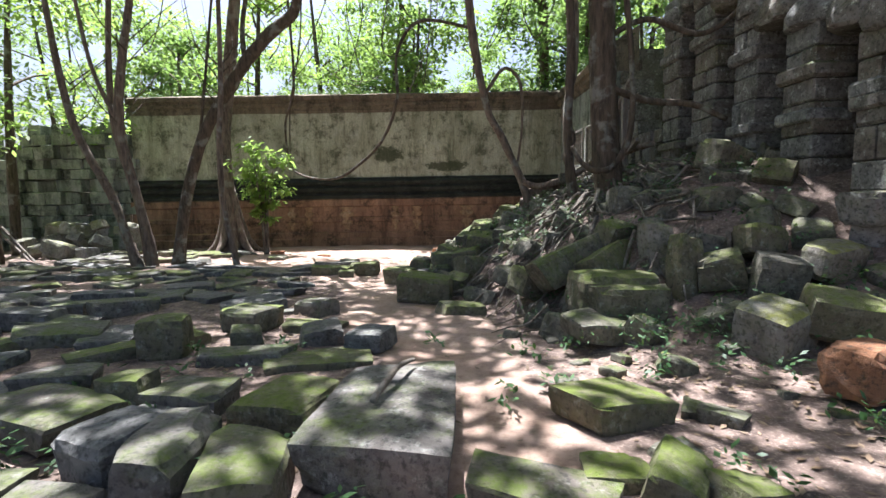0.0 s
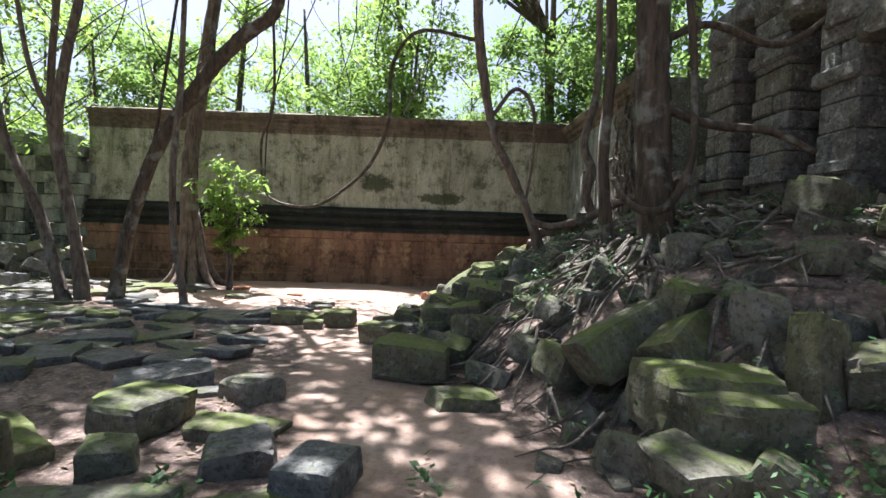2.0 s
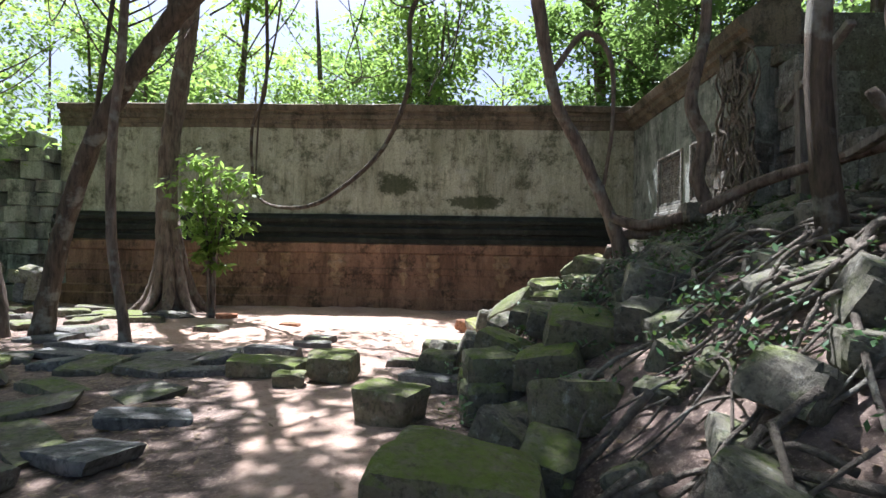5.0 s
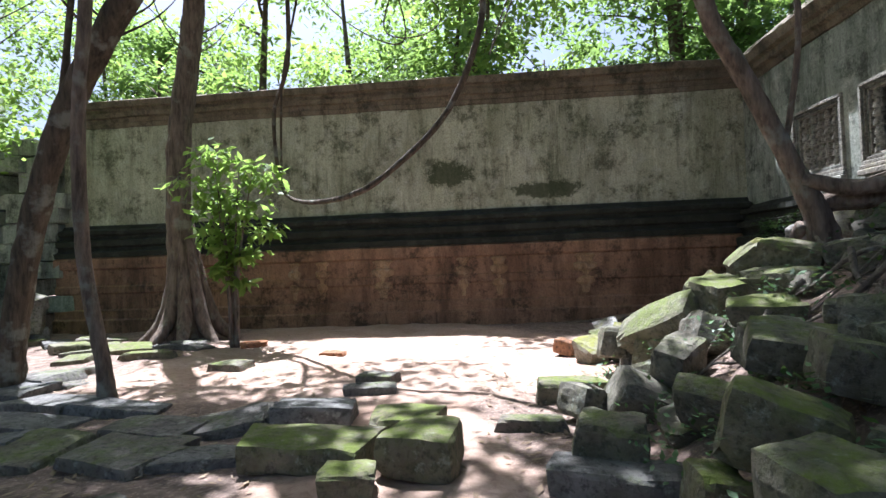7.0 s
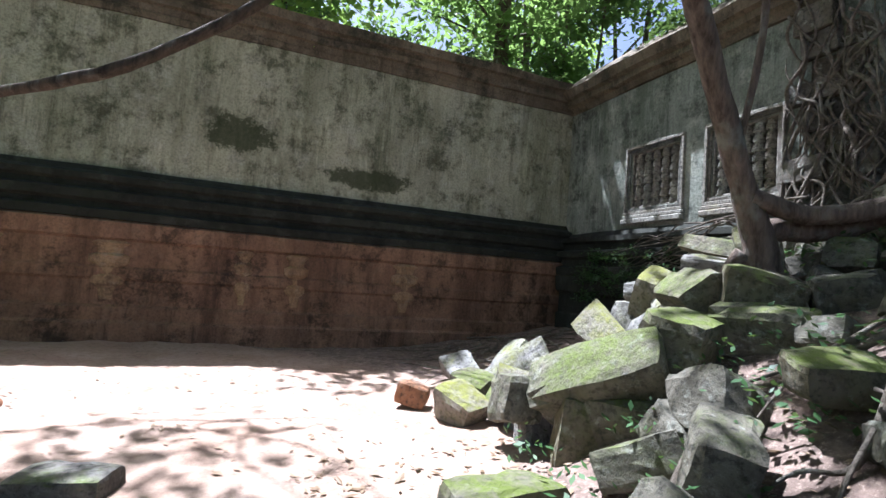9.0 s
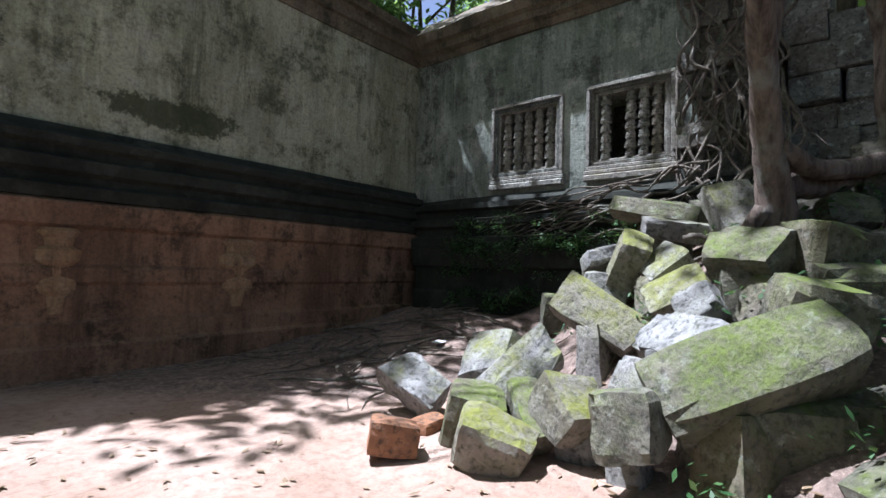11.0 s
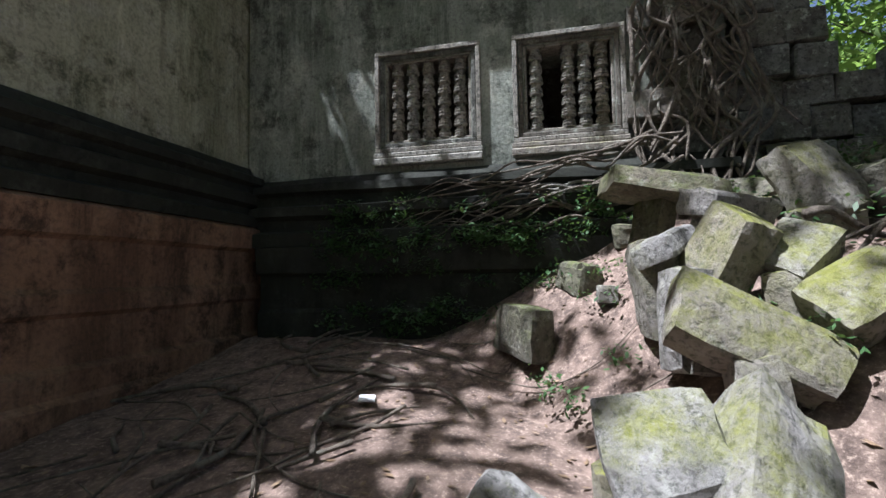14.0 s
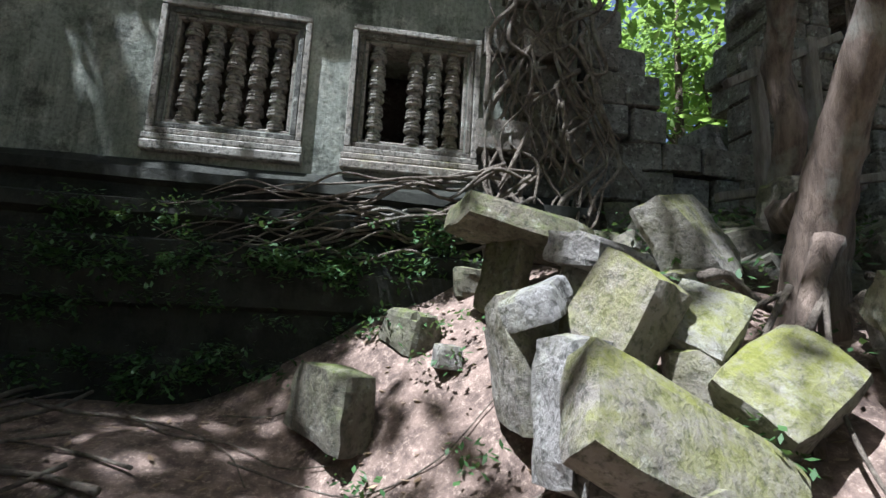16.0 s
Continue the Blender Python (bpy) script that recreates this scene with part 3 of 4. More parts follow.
# ---- fallen stones ----
def stone_mesh(sx, sy, sz, seed):
    """A squared sandstone block with chipped corners and uneven faces."""
    rng = random.Random(seed)
    bm = bmesh.new()
    add_box(bm, -sx / 2, sx / 2, -sy / 2, sy / 2, -sz / 2, sz / 2)
    bmesh.ops.subdivide_edges(bm, edges=bm.edges[:], cuts=4, use_grid_fill=True)
    off = Vector((rng.uniform(0, 90), rng.uniform(0, 90), rng.uniform(0, 90)))
    small = min(sx, sy, sz)
    half = Vector((sx / 2, sy / 2, sz / 2))
    skew = [rng.uniform(-0.12, 0.12) for _ in range(4)]
    for v in bm.verts:
        q = Vector((v.co.x / half.x, v.co.y / half.y, v.co.z / half.z))
        near = sorted(abs(k) for k in q)
        # worn arrises and broken corners
        if near[1] > 0.95:
            wear = 0.035 + 0.09 * max(0, noise.noise(off + q * 1.3))
            if near[0] > 0.95:
                wear += 0.02 + 0.25 * max(0, noise.noise(off + q * 0.9))
            v.co -= Vector([math.copysign(wear * min(0.5, small), k) if abs(k) > 0.95 else 0 for k in q])
        v.co.x *= 1 + skew[0] * q.y + skew[1] * q.z
        v.co.y *= 1 + skew[2] * q.x
        v.co.z *= 1 + skew[3] * q.x
        v.co += noise.noise_vector(off + v.co * 3.0) * 0.02 * min(1, small * 2.5) + noise.noise_vector(off + v.co * 9.0) * 0.013
    me = bpy.data.meshes.new("stone_block")
    bm.to_mesh(me)
    bm.free()
    return me


STONE_KINDS = {
    "B": (M_BLOCK, "moss-covered grey sandstone block lying in the rubble"),
    "S": (M_SLAB, "flat weathered grey paving slab lying on soil"),
    "P": (M_PALE, "pale lichen-spotted sandstone block in sunlit rubble"),
    "R": (M_RED, "broken orange-red laterite stone on sandy ground"),
}
stone_count = 0
placed = []


loose = {"B": ([], []), "P": ([], [])}


def rubble(x, y, z, sx, sy, sz, yaw, tx, ty, kind):
    """A stone of the uncounted rubble, gathered into one mesh."""
    global stone_count
    stone_count += 1
    me = stone_mesh(sx, sy, sz, stone_count * 7 + 3)
    t = Matrix.Translation((x, y, z)) @ pose(0, 0, 0, tx, ty, yaw) @ Matrix.Translation((0, 0, -sz / 2))
    vs, fs = loose[kind]
    base = len(vs)
    vs.extend(tuple(t @ v.co) for v in me.vertices)
    fs.extend(tuple(i + base for i in f.vertices) for f in me.polygons)
    bpy.data.meshes.remove(me)
    placed.append((x, y, max(sx, sy) / 2))


def stone(x, y, z, sx, sy, sz, yaw=0, tx=0, ty=0, kind="B"):
    """One fallen stone whose upper face has its middle at x, y, z."""
    global stone_count
    stone_count += 1
    me = stone_mesh(sx, sy, sz, stone_count * 7 + 3)
    m, label = STONE_KINDS[kind]
    me.materials.append(m)
    ob = new("stone_block", me)
    turn = pose(0, 0, 0, tx, ty, yaw)
    ob.matrix_world = Matrix.Translation((x, y, z)) @ turn @ Matrix.Translation((0, 0, -sz / 2))
    tagged(ob, label, "stone block", "fallen stone blocks")
    placed.append((x, y, max(sx, sy) / 2))
    low = z - sz * 0.9
    g = gh(x, y)
    if low > g + 0.12 and low - g < 1.6:
        h = low - g + 0.25
        w = 0.75 * max(0.35, min(sx, 0.5))
        stone(x + 0.05, y + 0.06, low + 0.08, w, w * 0.8, min(h, 0.6), yaw + 35, 8, -6, "B" if kind != "P" else "P")
    return ob


stone(-0.34, 2.95, 0.35, 0.77, 1.3, 0.31, -4, 0, 0, 'S')
stone(-1.85, 2.64, 0.35, 0.45, 0.45, 0.36, -25, 4, 0, 'S')
stone(-1.48, 2.52, 0.35, 0.38, 0.68, 0.38, 8, 0, 0, 'S')
stone(-1.02, 2.37, 0.3, 0.45, 0.63, 0.29, 10, 0, 4, 'S')
stone(-1.81, 3.46, 0.25, 0.54, 0.45, 0.23, -10, 0, 0, 'S')
stone(-1.07, 3.33, 0.25, 0.54, 0.63, 0.2, -18, 0, 0, 'B')
stone(-2.67, 3.19, 0.25, 0.9, 0.54, 0.2, -25, 0, 0, 'S')
stone(-3.07, 3.83, 0.24, 0.54, 0.32, 0.18, 10, 0, 0, 'S')
stone(-2.28, 3.44, 0.34, 0.34, 0.27, 0.36, 0, 0, 0, 'B')
stone(-2.78, 4.83, 0.43, 0.45, 0.38, 0.45, 10, 0, 0, 'B')
stone(-1.92, 4.6, 0.15, 0.85, 0.34, 0.13, 4, 0, 0, 'S')
stone(-0.76, 4.99, 0.23, 0.41, 0.45, 0.2, -15, 0, 0, 'S')
stone(-1.31, 5.2, 0.23, 0.45, 0.36, 0.23, 20, 8, 0, 'S')
stone(-2.31, 5.76, 0.3, 0.5, 0.45, 0.27, -12, 0, 0, 'B')
stone(-2.09, 5.12, 0.23, 0.32, 0.27, 0.23, 20, 6, 0, 'B')
stone(1.57, 4.93, 0.34, 0.68, 0.5, 0.23, 25, 8, 6, 'B')
stone(1.96, 5.14, 0.61, 0.77, 0.38, 0.41, -4, 0, 0, 'B')
stone(1.14, 3.24, 0.24, 0.68, 0.5, 0.22, 25, 0, 8, 'B')
stone(2.88, 3.26, 0.52, 0.45, 0.38, 0.38, 20, 0, 0, 'R')
stone(2.87, 4.19, 0.59, 0.59, 0.5, 0.45, 30, 10, -12, 'P')
stone(3.43, 4.09, 0.68, 0.63, 0.45, 0.38, -20, 12, 8, 'B')
stone(2.69, 5.51, 1.08, 0.29, 0.31, 0.72, 15, -8, 6, 'B')
stone(3.37, 4.85, 0.92, 0.45, 0.38, 0.54, -20, 10, 8, 'B')
stone(3.95, 4.96, 1.04, 0.68, 0.38, 0.38, 30, 12, 0, 'P')
stone(1.23, 6.47, 0.58, 0.54, 0.38, 0.38, 30, 10, 20, 'B')
stone(4.1, 7.18, 2.26, 0.63, 0.5, 0.45, 20, 10, 15, 'B')
stone(4.47, 6.62, 1.94, 0.45, 0.45, 0.36, 50, 10, 25, 'B')
stone(3.58, 6.48, 1.65, 0.54, 0.36, 0.32, 10, 0, 0, 'B')
stone(4.6, 5.28, 1.55, 0.54, 0.45, 0.36, 10, 0, 0, 'P')
stone(2.95, 5.28, 0.91, 0.45, 0.41, 0.36, -30, 12, -10, 'B')
stone(3.49, 5.49, 1.19, 0.45, 0.36, 0.36, 10, -15, 10, 'B')
stone(1.2, 2.37, 0.2, 0.41, 0.27, 0.23, 60, 20, 0, 'B')
stone(1.49, 2.29, 0.16, 0.32, 0.27, 0.2, 20, 0, 15, 'B')
stone(0.47, 2.32, 0.16, 0.72, 0.36, 0.14, -20, 0, 4, 'S')
stone(0.89, 2.48, 0.15, 0.32, 0.27, 0.14, 0, 0, 0, 'B')
stone(-0.26, 7.54, 0.4, 0.8, 0.65, 0.42, -8, 0, 3, 'B')
stone(-0.82, 9.22, 0.27, 0.5, 0.42, 0.36, -25, 0, 0, 'B')
stone(-0.05, 9.18, 0.34, 0.38, 0.34, 0.36, 5, 0, 0, 'B')
stone(0.48, 8.41, 0.54, 0.52, 0.42, 0.36, 35, -12, 12, 'B')
stone(-0.45, 12.3, 0.1, 0.65, 0.32, 0.25, 8, 0, 0, 'B')
stone(0.36, 14.29, 0.23, 0.45, 0.36, 0.4, 35, 10, -12, 'B')
stone(0.76, 9.25, 0.89, 0.6, 0.5, 0.34, -10, 12, 5, 'B')
stone(4.01, 28.62, 0.15, 0.55, 0.42, 0.35, 25, 0, 12, 'B')
stone(0.24, 7.89, 0.32, 0.32, 0.42, 0.42, -20, 10, 10, 'B')
stone(-1.85, 11.27, 0.12, 0.55, 0.42, 0.26, -6, 0, 0, 'B')
stone(-2.84, 11.67, 0.03, 0.9, 0.45, 0.14, 10, 0, 0, 'S')
stone(-3.91, 11.28, 0.02, 0.75, 0.42, 0.1, -10, 0, 0, 'S')
stone(-2.71, 8.98, 0.07, 0.6, 0.3, 0.12, 25, 0, 10, 'S')
stone(-2.48, 13.11, -0.01, 0.45, 0.3, 0.12, -15, 0, 0, 'S')
stone(0.43, 9.1, 0.63, 0.5, 0.4, 0.3, -25, 10, -10, 'B')
stone(1.68, 6.53, 0.92, 1.6, 0.5, 0.4, 38, -22, -14, 'B')
stone(1.95, 6.17, 0.87, 0.9, 0.36, 0.36, 48, -25, -10, 'B')
stone(1.94, 5.49, 0.7, 0.95, 0.55, 0.5, -4, 0, 3, 'B')
stone(0.26, 6.51, 0.16, 0.65, 0.42, 0.28, 10, 0, 4, 'B')
stone(2.54, 5.93, 1.2, 0.34, 0.32, 0.8, 0, -5, -6, 'P')
stone(-2.35, 5.99, 0.27, 0.6, 0.5, 0.3, -15, 0, 0, 'B')
stone(-2.17, 6.69, 0.06, 0.4, 0.2, 0.06, 15, 0, 0, 'S')
stone(-3.01, 7.69, 0.12, 0.42, 0.5, 0.14, -6, 0, 0, 'S')
stone(-3.71, 7.67, 0.12, 0.7, 0.5, 0.12, -25, 0, 0, 'S')
stone(-4.63, 8.88, 0.08, 0.9, 0.6, 0.12, 20, 0, 0, 'S')
stone(-5.06, 8.26, 0.09, 0.6, 0.4, 0.15, 0, 0, 0, 'S')
stone(-3.67, 10.95, 0.01, 0.5, 0.3, 0.1, -10, 0, 0, 'S')
stone(2.32, 6.58, 1.21, 0.5, 0.35, 0.35, 40, 20, 0, 'B')
stone(-2.42, 10.71, 0.13, 0.89, 0.47, 0.19, 0, 0, 2, 'B')
stone(-1.63, 10.65, 0.21, 0.47, 0.47, 0.27, -14, 0, 0, 'B')
stone(-2.67, 11.57, 0.11, 0.64, 0.51, 0.2, 10, -6, 6, 'S')
stone(-2.46, 12.59, -0.01, 0.55, 0.26, 0.1, 12, 0, 0, 'S')
stone(-3.76, 10.72, 0.03, 0.72, 0.47, 0.1, -14, 0, 3, 'S')
stone(-4.01, 11.43, 0.01, 0.72, 0.26, 0.1, -5, 0, 0, 'S')
stone(-2.03, 10.31, 0.09, 0.3, 0.26, 0.17, 10, 0, 5, 'B')
stone(-0.46, 10.59, 0.28, 0.43, 0.36, 0.3, -15, 0, 6, 'B')
stone(-0.46, 10.32, 0.09, 0.83, 0.3, 0.2, -15, 0, 0, 'S')
stone(0.13, 10.68, 0.44, 0.36, 0.26, 0.29, -35, 20, 10, 'B')
stone(0.66, 10.51, 0.77, 0.65, 0.43, 0.22, -15, 15, 8, 'B')
stone(0.19, 9.91, 0.58, 0.5, 0.36, 0.36, -30, 0, 14, 'B')
stone(-0.02, 9.29, 0.56, 0.43, 0.43, 0.5, 15, 0, -6, 'B')
stone(0.32, 11.63, 0.54, 0.43, 0.3, 0.36, 40, 10, -18, 'B')
stone(5.41, 22.37, 0.33, 0.54, 0.24, 0.36, 45, 10, -20, 'B')
stone(0.93, 11.54, 0.87, 0.47, 0.3, 0.22, -15, 15, 0, 'B')
stone(-0.43, 11.63, 0.21, 0.3, 0.3, 0.26, 30, 0, 8, 'B')
stone(-0.89, 11.43, 0.01, 0.55, 0.19, 0.13, -5, 0, 0, 'S')
stone(-3.59, 14.9, -0.08, 0.36, 0.21, 0.06, -8, 0, 0, 'R')
stone(-6.51, 14.81, -0.0, 0.81, 0.27, 0.14, 0, 0, 0, 'B')
stone(-5.32, 15.85, -0.05, 0.42, 0.3, 0.12, 20, 0, 0, 'R')
stone(-4.65, 13.85, 0.0, 0.51, 0.34, 0.14, -10, 0, 0, 'S')
stone(-0.14, 9.93, 0.24, 0.22, 0.29, 0.25, 0, 0, 10, 'B')
stone(0.46, 13.95, 0.18, 0.5, 0.22, 0.22, 45, 0, -25, 'B')
stone(0.67, 10.1, 0.8, 0.43, 0.36, 0.29, -10, 0, 14, 'B')
# sunlit heap at the mound's north foot
stone(2.58, 13.18, 1.61, 0.62, 0.38, 0.30, -128, 24, 60, 'P')
stone(2.07, 14.08, 1.13, 0.50, 0.38, 0.25, 72, -42, 60, 'P')
stone(1.55, 14.0, 0.70, 0.37, 0.78, 0.24, 143, -42, 46, 'P')
stone(1.04, 13.28, 0.64, 0.36, 0.69, 0.22, 139, -1, 39, 'P')
stone(0.47, 12.82, 0.62, 0.91, 0.42, 0.40, 121, -44, 23, 'B')
stone(0.7, 12.72, 0.42, 0.85, 0.5, 0.55, 118, -8, 4, 'B')
stone(0.04, 13.28, 0.27, 0.34, 0.31, 0.34, -114, 69, 76, 'B')
stone(0.65, 14.24, 0.27, 0.90, 0.32, 0.30, 157, -45, 33, 'P')
stone(0.84, 14.59, 0.39, 0.43, 0.42, 0.20, -169, 18, 42, 'P')
stone(0.54, 14.99, 0.18, 0.32, 0.50, 0.22, 175, -30, 24, 'P')
stone(3.15, 15.2, 0.72, 0.62, 0.26, 0.42, 32, 4, -4, 'B')
stone(3.3, 14.05, 1.74, 0.4, 0.95, 0.2, 8, 12, 14, 'B')
stone(2.75, 13.75, 1.52, 0.55, 0.4, 0.2, -60, 10, 8, 'P')
stone(2.4, 14.28, 1.22, 0.55, 0.26, 0.15, 150, 24, 12, 'P')
stone(2.0, 13.66, 1.12, 0.34, 0.3, 0.25, 120, -30, 40, 'P')
stone(1.75, 13.5, 0.92, 0.45, 0.36, 0.28, 100, -40, 30, 'P')
stone(1.29, 13.25, 0.83, 0.30, 0.26, 0.25, 92, -55, 30, 'P')
stone(1.30, 12.90, 0.84, 0.38, 0.45, 0.32, 80, -60, 50, 'B')
stone(1.46, 13.00, 1.22, 0.34, 0.48, 0.25, 165, -2, 44, 'B')
stone(0.40, 13.35, 0.44, 0.24, 0.26, 0.20, 149, -5, 62, 'P')
stone(0.43, 13.62, 0.30, 0.34, 0.36, 0.28, -122, -9, 32, 'P')
stone(0.1, 13.95, 0.14, 0.42, 0.34, 0.3, -60, 12, 22, 'P')
stone(1.05, 12.55, 0.98, 0.5, 0.42, 0.36, 20, 12, -10, 'B')
stone(1.75, 12.5, 1.32, 0.5, 0.4, 0.34, -40, 8, 12, 'B')
stone(1.53, 12.33, 1.08, 0.59, 0.42, 0.34, -60, 10, 0, 'B')
stone(0.31, 14.68, -0.03, 0.26, 0.17, 0.1, 0, 0, 0, 'R')
stone(-0.14, 14.55, 0.08, 0.29, 0.2, 0.2, -40, 0, 8, 'R')
stone(3.0, 12.22, 2.11, 0.42, 0.3, 0.26, -100, 0, 0, 'B')


rng = random.Random(21)


def free(x, y, r, slack=0.6):
    return all((x - a) ** 2 + (y - c) ** 2 > ((r + q) * slack) ** 2 for a, c, q in placed)


# slabs strewn west of the path
tries = 0
while tries < 3200 and len(placed) < 345:
    tries += 1
    x, y = rng.uniform(-11.5, 0.2), rng.uniform(0.9, 17.0)
    if x > path_x(y) - 1.0 - 0.25 * rng.random() or (y > 12.2 and x > -6.0) or (y > 13.5 and x > -8 and rng.random() < 0.6):
        continue
    if y > 7.0 and x > -3.2 and rng.random() < 0.8:
        continue
    sx, sy, sz = rng.uniform(0.45, 0.95), rng.uniform(0.32, 0.6), rng.uniform(0.12, 0.3)
    if y > 8:
        sz *= 0.6
    if not free(x, y, sx / 2, 0.72):
        continue
    stone(x, y, gh(x, y) + sz * rng.uniform(0.45, 0.85), sx, sy, sz, rng.uniform(-40, 40), rng.uniform(-6, 6), rng.uniform(-6, 6), rng.choice("SSSB"))
# rubble on the mound
tries = 0
while tries < 2600 and len(placed) < 530:
    tries += 1
    x, y = rng.uniform(-0.2, 5.0), rng.uniform(4.6, 15.2)
    e = float(np.interp(y, EDGE_Y, EDGE_X))
    if x < e + 0.15 or (x > 3.9 and y > 12.6) or (y > 12.6 and x < 3.0 and rng.random() < 0.9):
        continue
    s = rng.uniform(0.2, 0.5)
    if not free(x, y, s / 2, 0.62):
        continue
    sz = s * rng.uniform(0.5, 0.9)
    rubble(x, y, gh(x, y) + sz * rng.uniform(0.4, 0.8), s, s * rng.uniform(0.55, 0.95), sz, rng.uniform(0, 180), rng.uniform(-28, 28), rng.uniform(-28, 28), "P" if y > 12.9 and x < 3.2 else "B")
# loose small stones by the start and along the mound's foot
for k in range(70):
    x, y = rng.uniform(0.7, 4.4), rng.uniform(1.2, 5.4)
    s = rng.uniform(0.12, 0.34)
    if free(x, y, s / 2, 0.8):
        rubble(x, y, gh(x, y) + s * 0.25, s, s * 0.7, s * 0.45, rng.uniform(0, 180), rng.uniform(-14, 14), rng.uniform(-14, 14), "B")


for kind, label in (("B", "jumbled mossy rubble stones heaped on the mound"), ("P", "jumbled pale broken stones heaped in sunlight")):
    me = bpy.data.meshes.new("rubble")
    me.from_pydata(loose[kind][0], [], loose[kind][1])
    me.materials.append(STONE_KINDS[kind][0])
    tagged(new("rubble", me), label, "rubble", kind="stuff")


# ---- trees ----
def trunk_part(name, ctrl, material, parent, sides=12, wob=0.16, seed=0):
    bm = bmesh.new()
    limb(bm, ctrl, sides, wob, seed)
    return part(name, bm, material, parent, smooth=True)


def branch_set(parent, start, count, reach, seed, material, rise=0.5, r0=0.05):
    """Forking limbs from a point, each a mesh of its own; returns their ends."""
    rg = random.Random(seed)
    ends = []
    for k in range(count):
        an = rg.uniform(0, 2 * math.pi)
        p0 = Vector(start) + Vector((0, 0, rg.uniform(-0.8, 0.4)))
        p1 = p0 + Vector((math.cos(an), math.sin(an), rise)) * reach * 0.45
        p2 = p0 + Vector((math.cos(an + 0.3), math.sin(an + 0.3), rise * 1.1)) * reach * rg.uniform(0.8, 1.2)
        bm = bmesh.new()
        limb(bm, [(*p0, r0), (*p1, r0 * 0.6), (*p2, r0 * 0.2)], 6, 0.1, seed + k)
        part("branch", bm, material, parent, smooth=True)
        ends.append((*p2, 1.0))
        ends.append((*p1.lerp(p2, 0.5), 0.8))
    return ends


def tree(label, stems, material, seed, crown=None):
    """stems: lists of (x, y, z, radius); crown: (clump centres, leaves, spread, size)."""
    x, y, z, _ = stems[0][0]
    root = tagged(new("tree"), label, "tree")
    for k, s in enumerate(stems):
        trunk_part("trunk", s, material, root, 12 if s[0][3] > 0.1 else 7, 0.16, seed + k)
    if crown:
        leaf_part("crown", leaf_cloud(*crown, seed), M_LEAF, root)
    return root


def clumps(seed, n, box, r):
    rg = random.Random(seed)
    return [(rg.uniform(box[0], box[1]), rg.uniform(box[2], box[3]), rg.uniform(box[4], box[5]), rg.uniform(0.6, 1.3) * r) for _ in range(n)]


# flared tree near the wall
t1 = tree("tall brown tree with flared buttress base", [[(-7.1, 16.8, -0.3, 0.5), (-7.1, 16.8, 0.4, 0.36), (-7.22, 16.8, 1.6, 0.27), (-7.25, 16.8, 3.6, 0.22), (-6.95, 16.8, 5.7, 0.21), (-6.7, 16.7, 7.2, 0.19), (-6.2, 16.4, 10, 0.13), (-5.9, 16, 13, 0.05)]], M_BARKR, 1)
for k in range(9):
    an = k * 0.698 + 0.2
    c, s = math.cos(an), math.sin(an)
    trunk_part("buttress", [(-7.2 + 0.15 * c, 16.8 + 0.15 * s, 2.0, 0.07), (-7.13 + 0.28 * c, 16.8 + 0.28 * s, 0.9, 0.12), (-7.1 + 0.5 * c, 16.8 + 0.5 * s, 0.2, 0.13), (-7.1 + 0.95 * c, 16.8 + 0.95 * s, -0.22, 0.06)], M_BARKR, t1, 8, 0.1, k)
leaf_part("crown", leaf_cloud(branch_set(t1, (-6.6, 16.4, 9.5), 7, 3.2, 31, M_BARKR), 900, 1.3, 0.2, 3), M_LEAF, t1)
# dark leaning tree
t2 = tree("dark tree leaning strongly over the clearing", [[(-6.95, 12.9, -0.25, 0.2), (-6.85, 12.9, 0.5, 0.15), (-6.6, 12.9, 1.7, 0.14), (-6.09, 12.9, 3.2, 0.14), (-5.08, 12.9, 4.8, 0.15), (-4.28, 12.9, 5.7, 0.15), (-3.6, 12.9, 6.3, 0.13), (-3.4, 12.7, 7.4, 0.1), (-3.2, 12.4, 9.5, 0.06)], [(-4.9, 12.9, 5.0, 0.07), (-4.95, 12.95, 5.9, 0.06), (-4.7, 13.0, 7.5, 0.05), (-4.6, 13, 9.5, 0.03)], [(-6.2, 12.9, 3.0, 0.04), (-5.9, 12.8, 4.6, 0.035), (-5.5, 12.7, 7.0, 0.03)]], M_BARK, 4)
leaf_part("crown", leaf_cloud(branch_set(t2, (-3.3, 12.4, 9.3), 6, 2.6, 41, M_BARK), 1400, 1.3, 0.2, 5), M_LEAF, t2)
# clump of stems
t3 = tree("clump of slender dark stems rising from one root", [
    [(-7.55, 12.8, -0.25, 0.17), (-7.6, 12.8, 0.5, 0.13), (-7.84, 12.8, 1.8, 0.11), (-8.14, 12.8, 3.5, 0.12), (-7.93, 12.8, 5.2, 0.1), (-7.59, 12.8, 6.9, 0.08), (-7.2, 12.6, 10, 0.05)],
    [(-7.85, 12.7, -0.25, 0.16), (-8.1, 12.7, 0.7, 0.11), (-8.5, 12.8, 1.8, 0.1), (-9.3, 12.8, 3.6, 0.09), (-9.7, 12.8, 6.2, 0.07), (-9.9, 12.8, 9.5, 0.04)],
    [(-7.7, 12.95, -0.2, 0.12), (-7.95, 13, 1.6, 0.09), (-8.5, 13.1, 4.0, 0.08), (-8.3, 13.1, 7.5, 0.06), (-8.2, 13, 10, 0.04)],
    [(-8.1, 12.9, 3.4, 0.07), (-8.6, 12.6, 5.0, 0.05), (-8.9, 12.4, 8.0, 0.04)]], M_BARKR, 7)
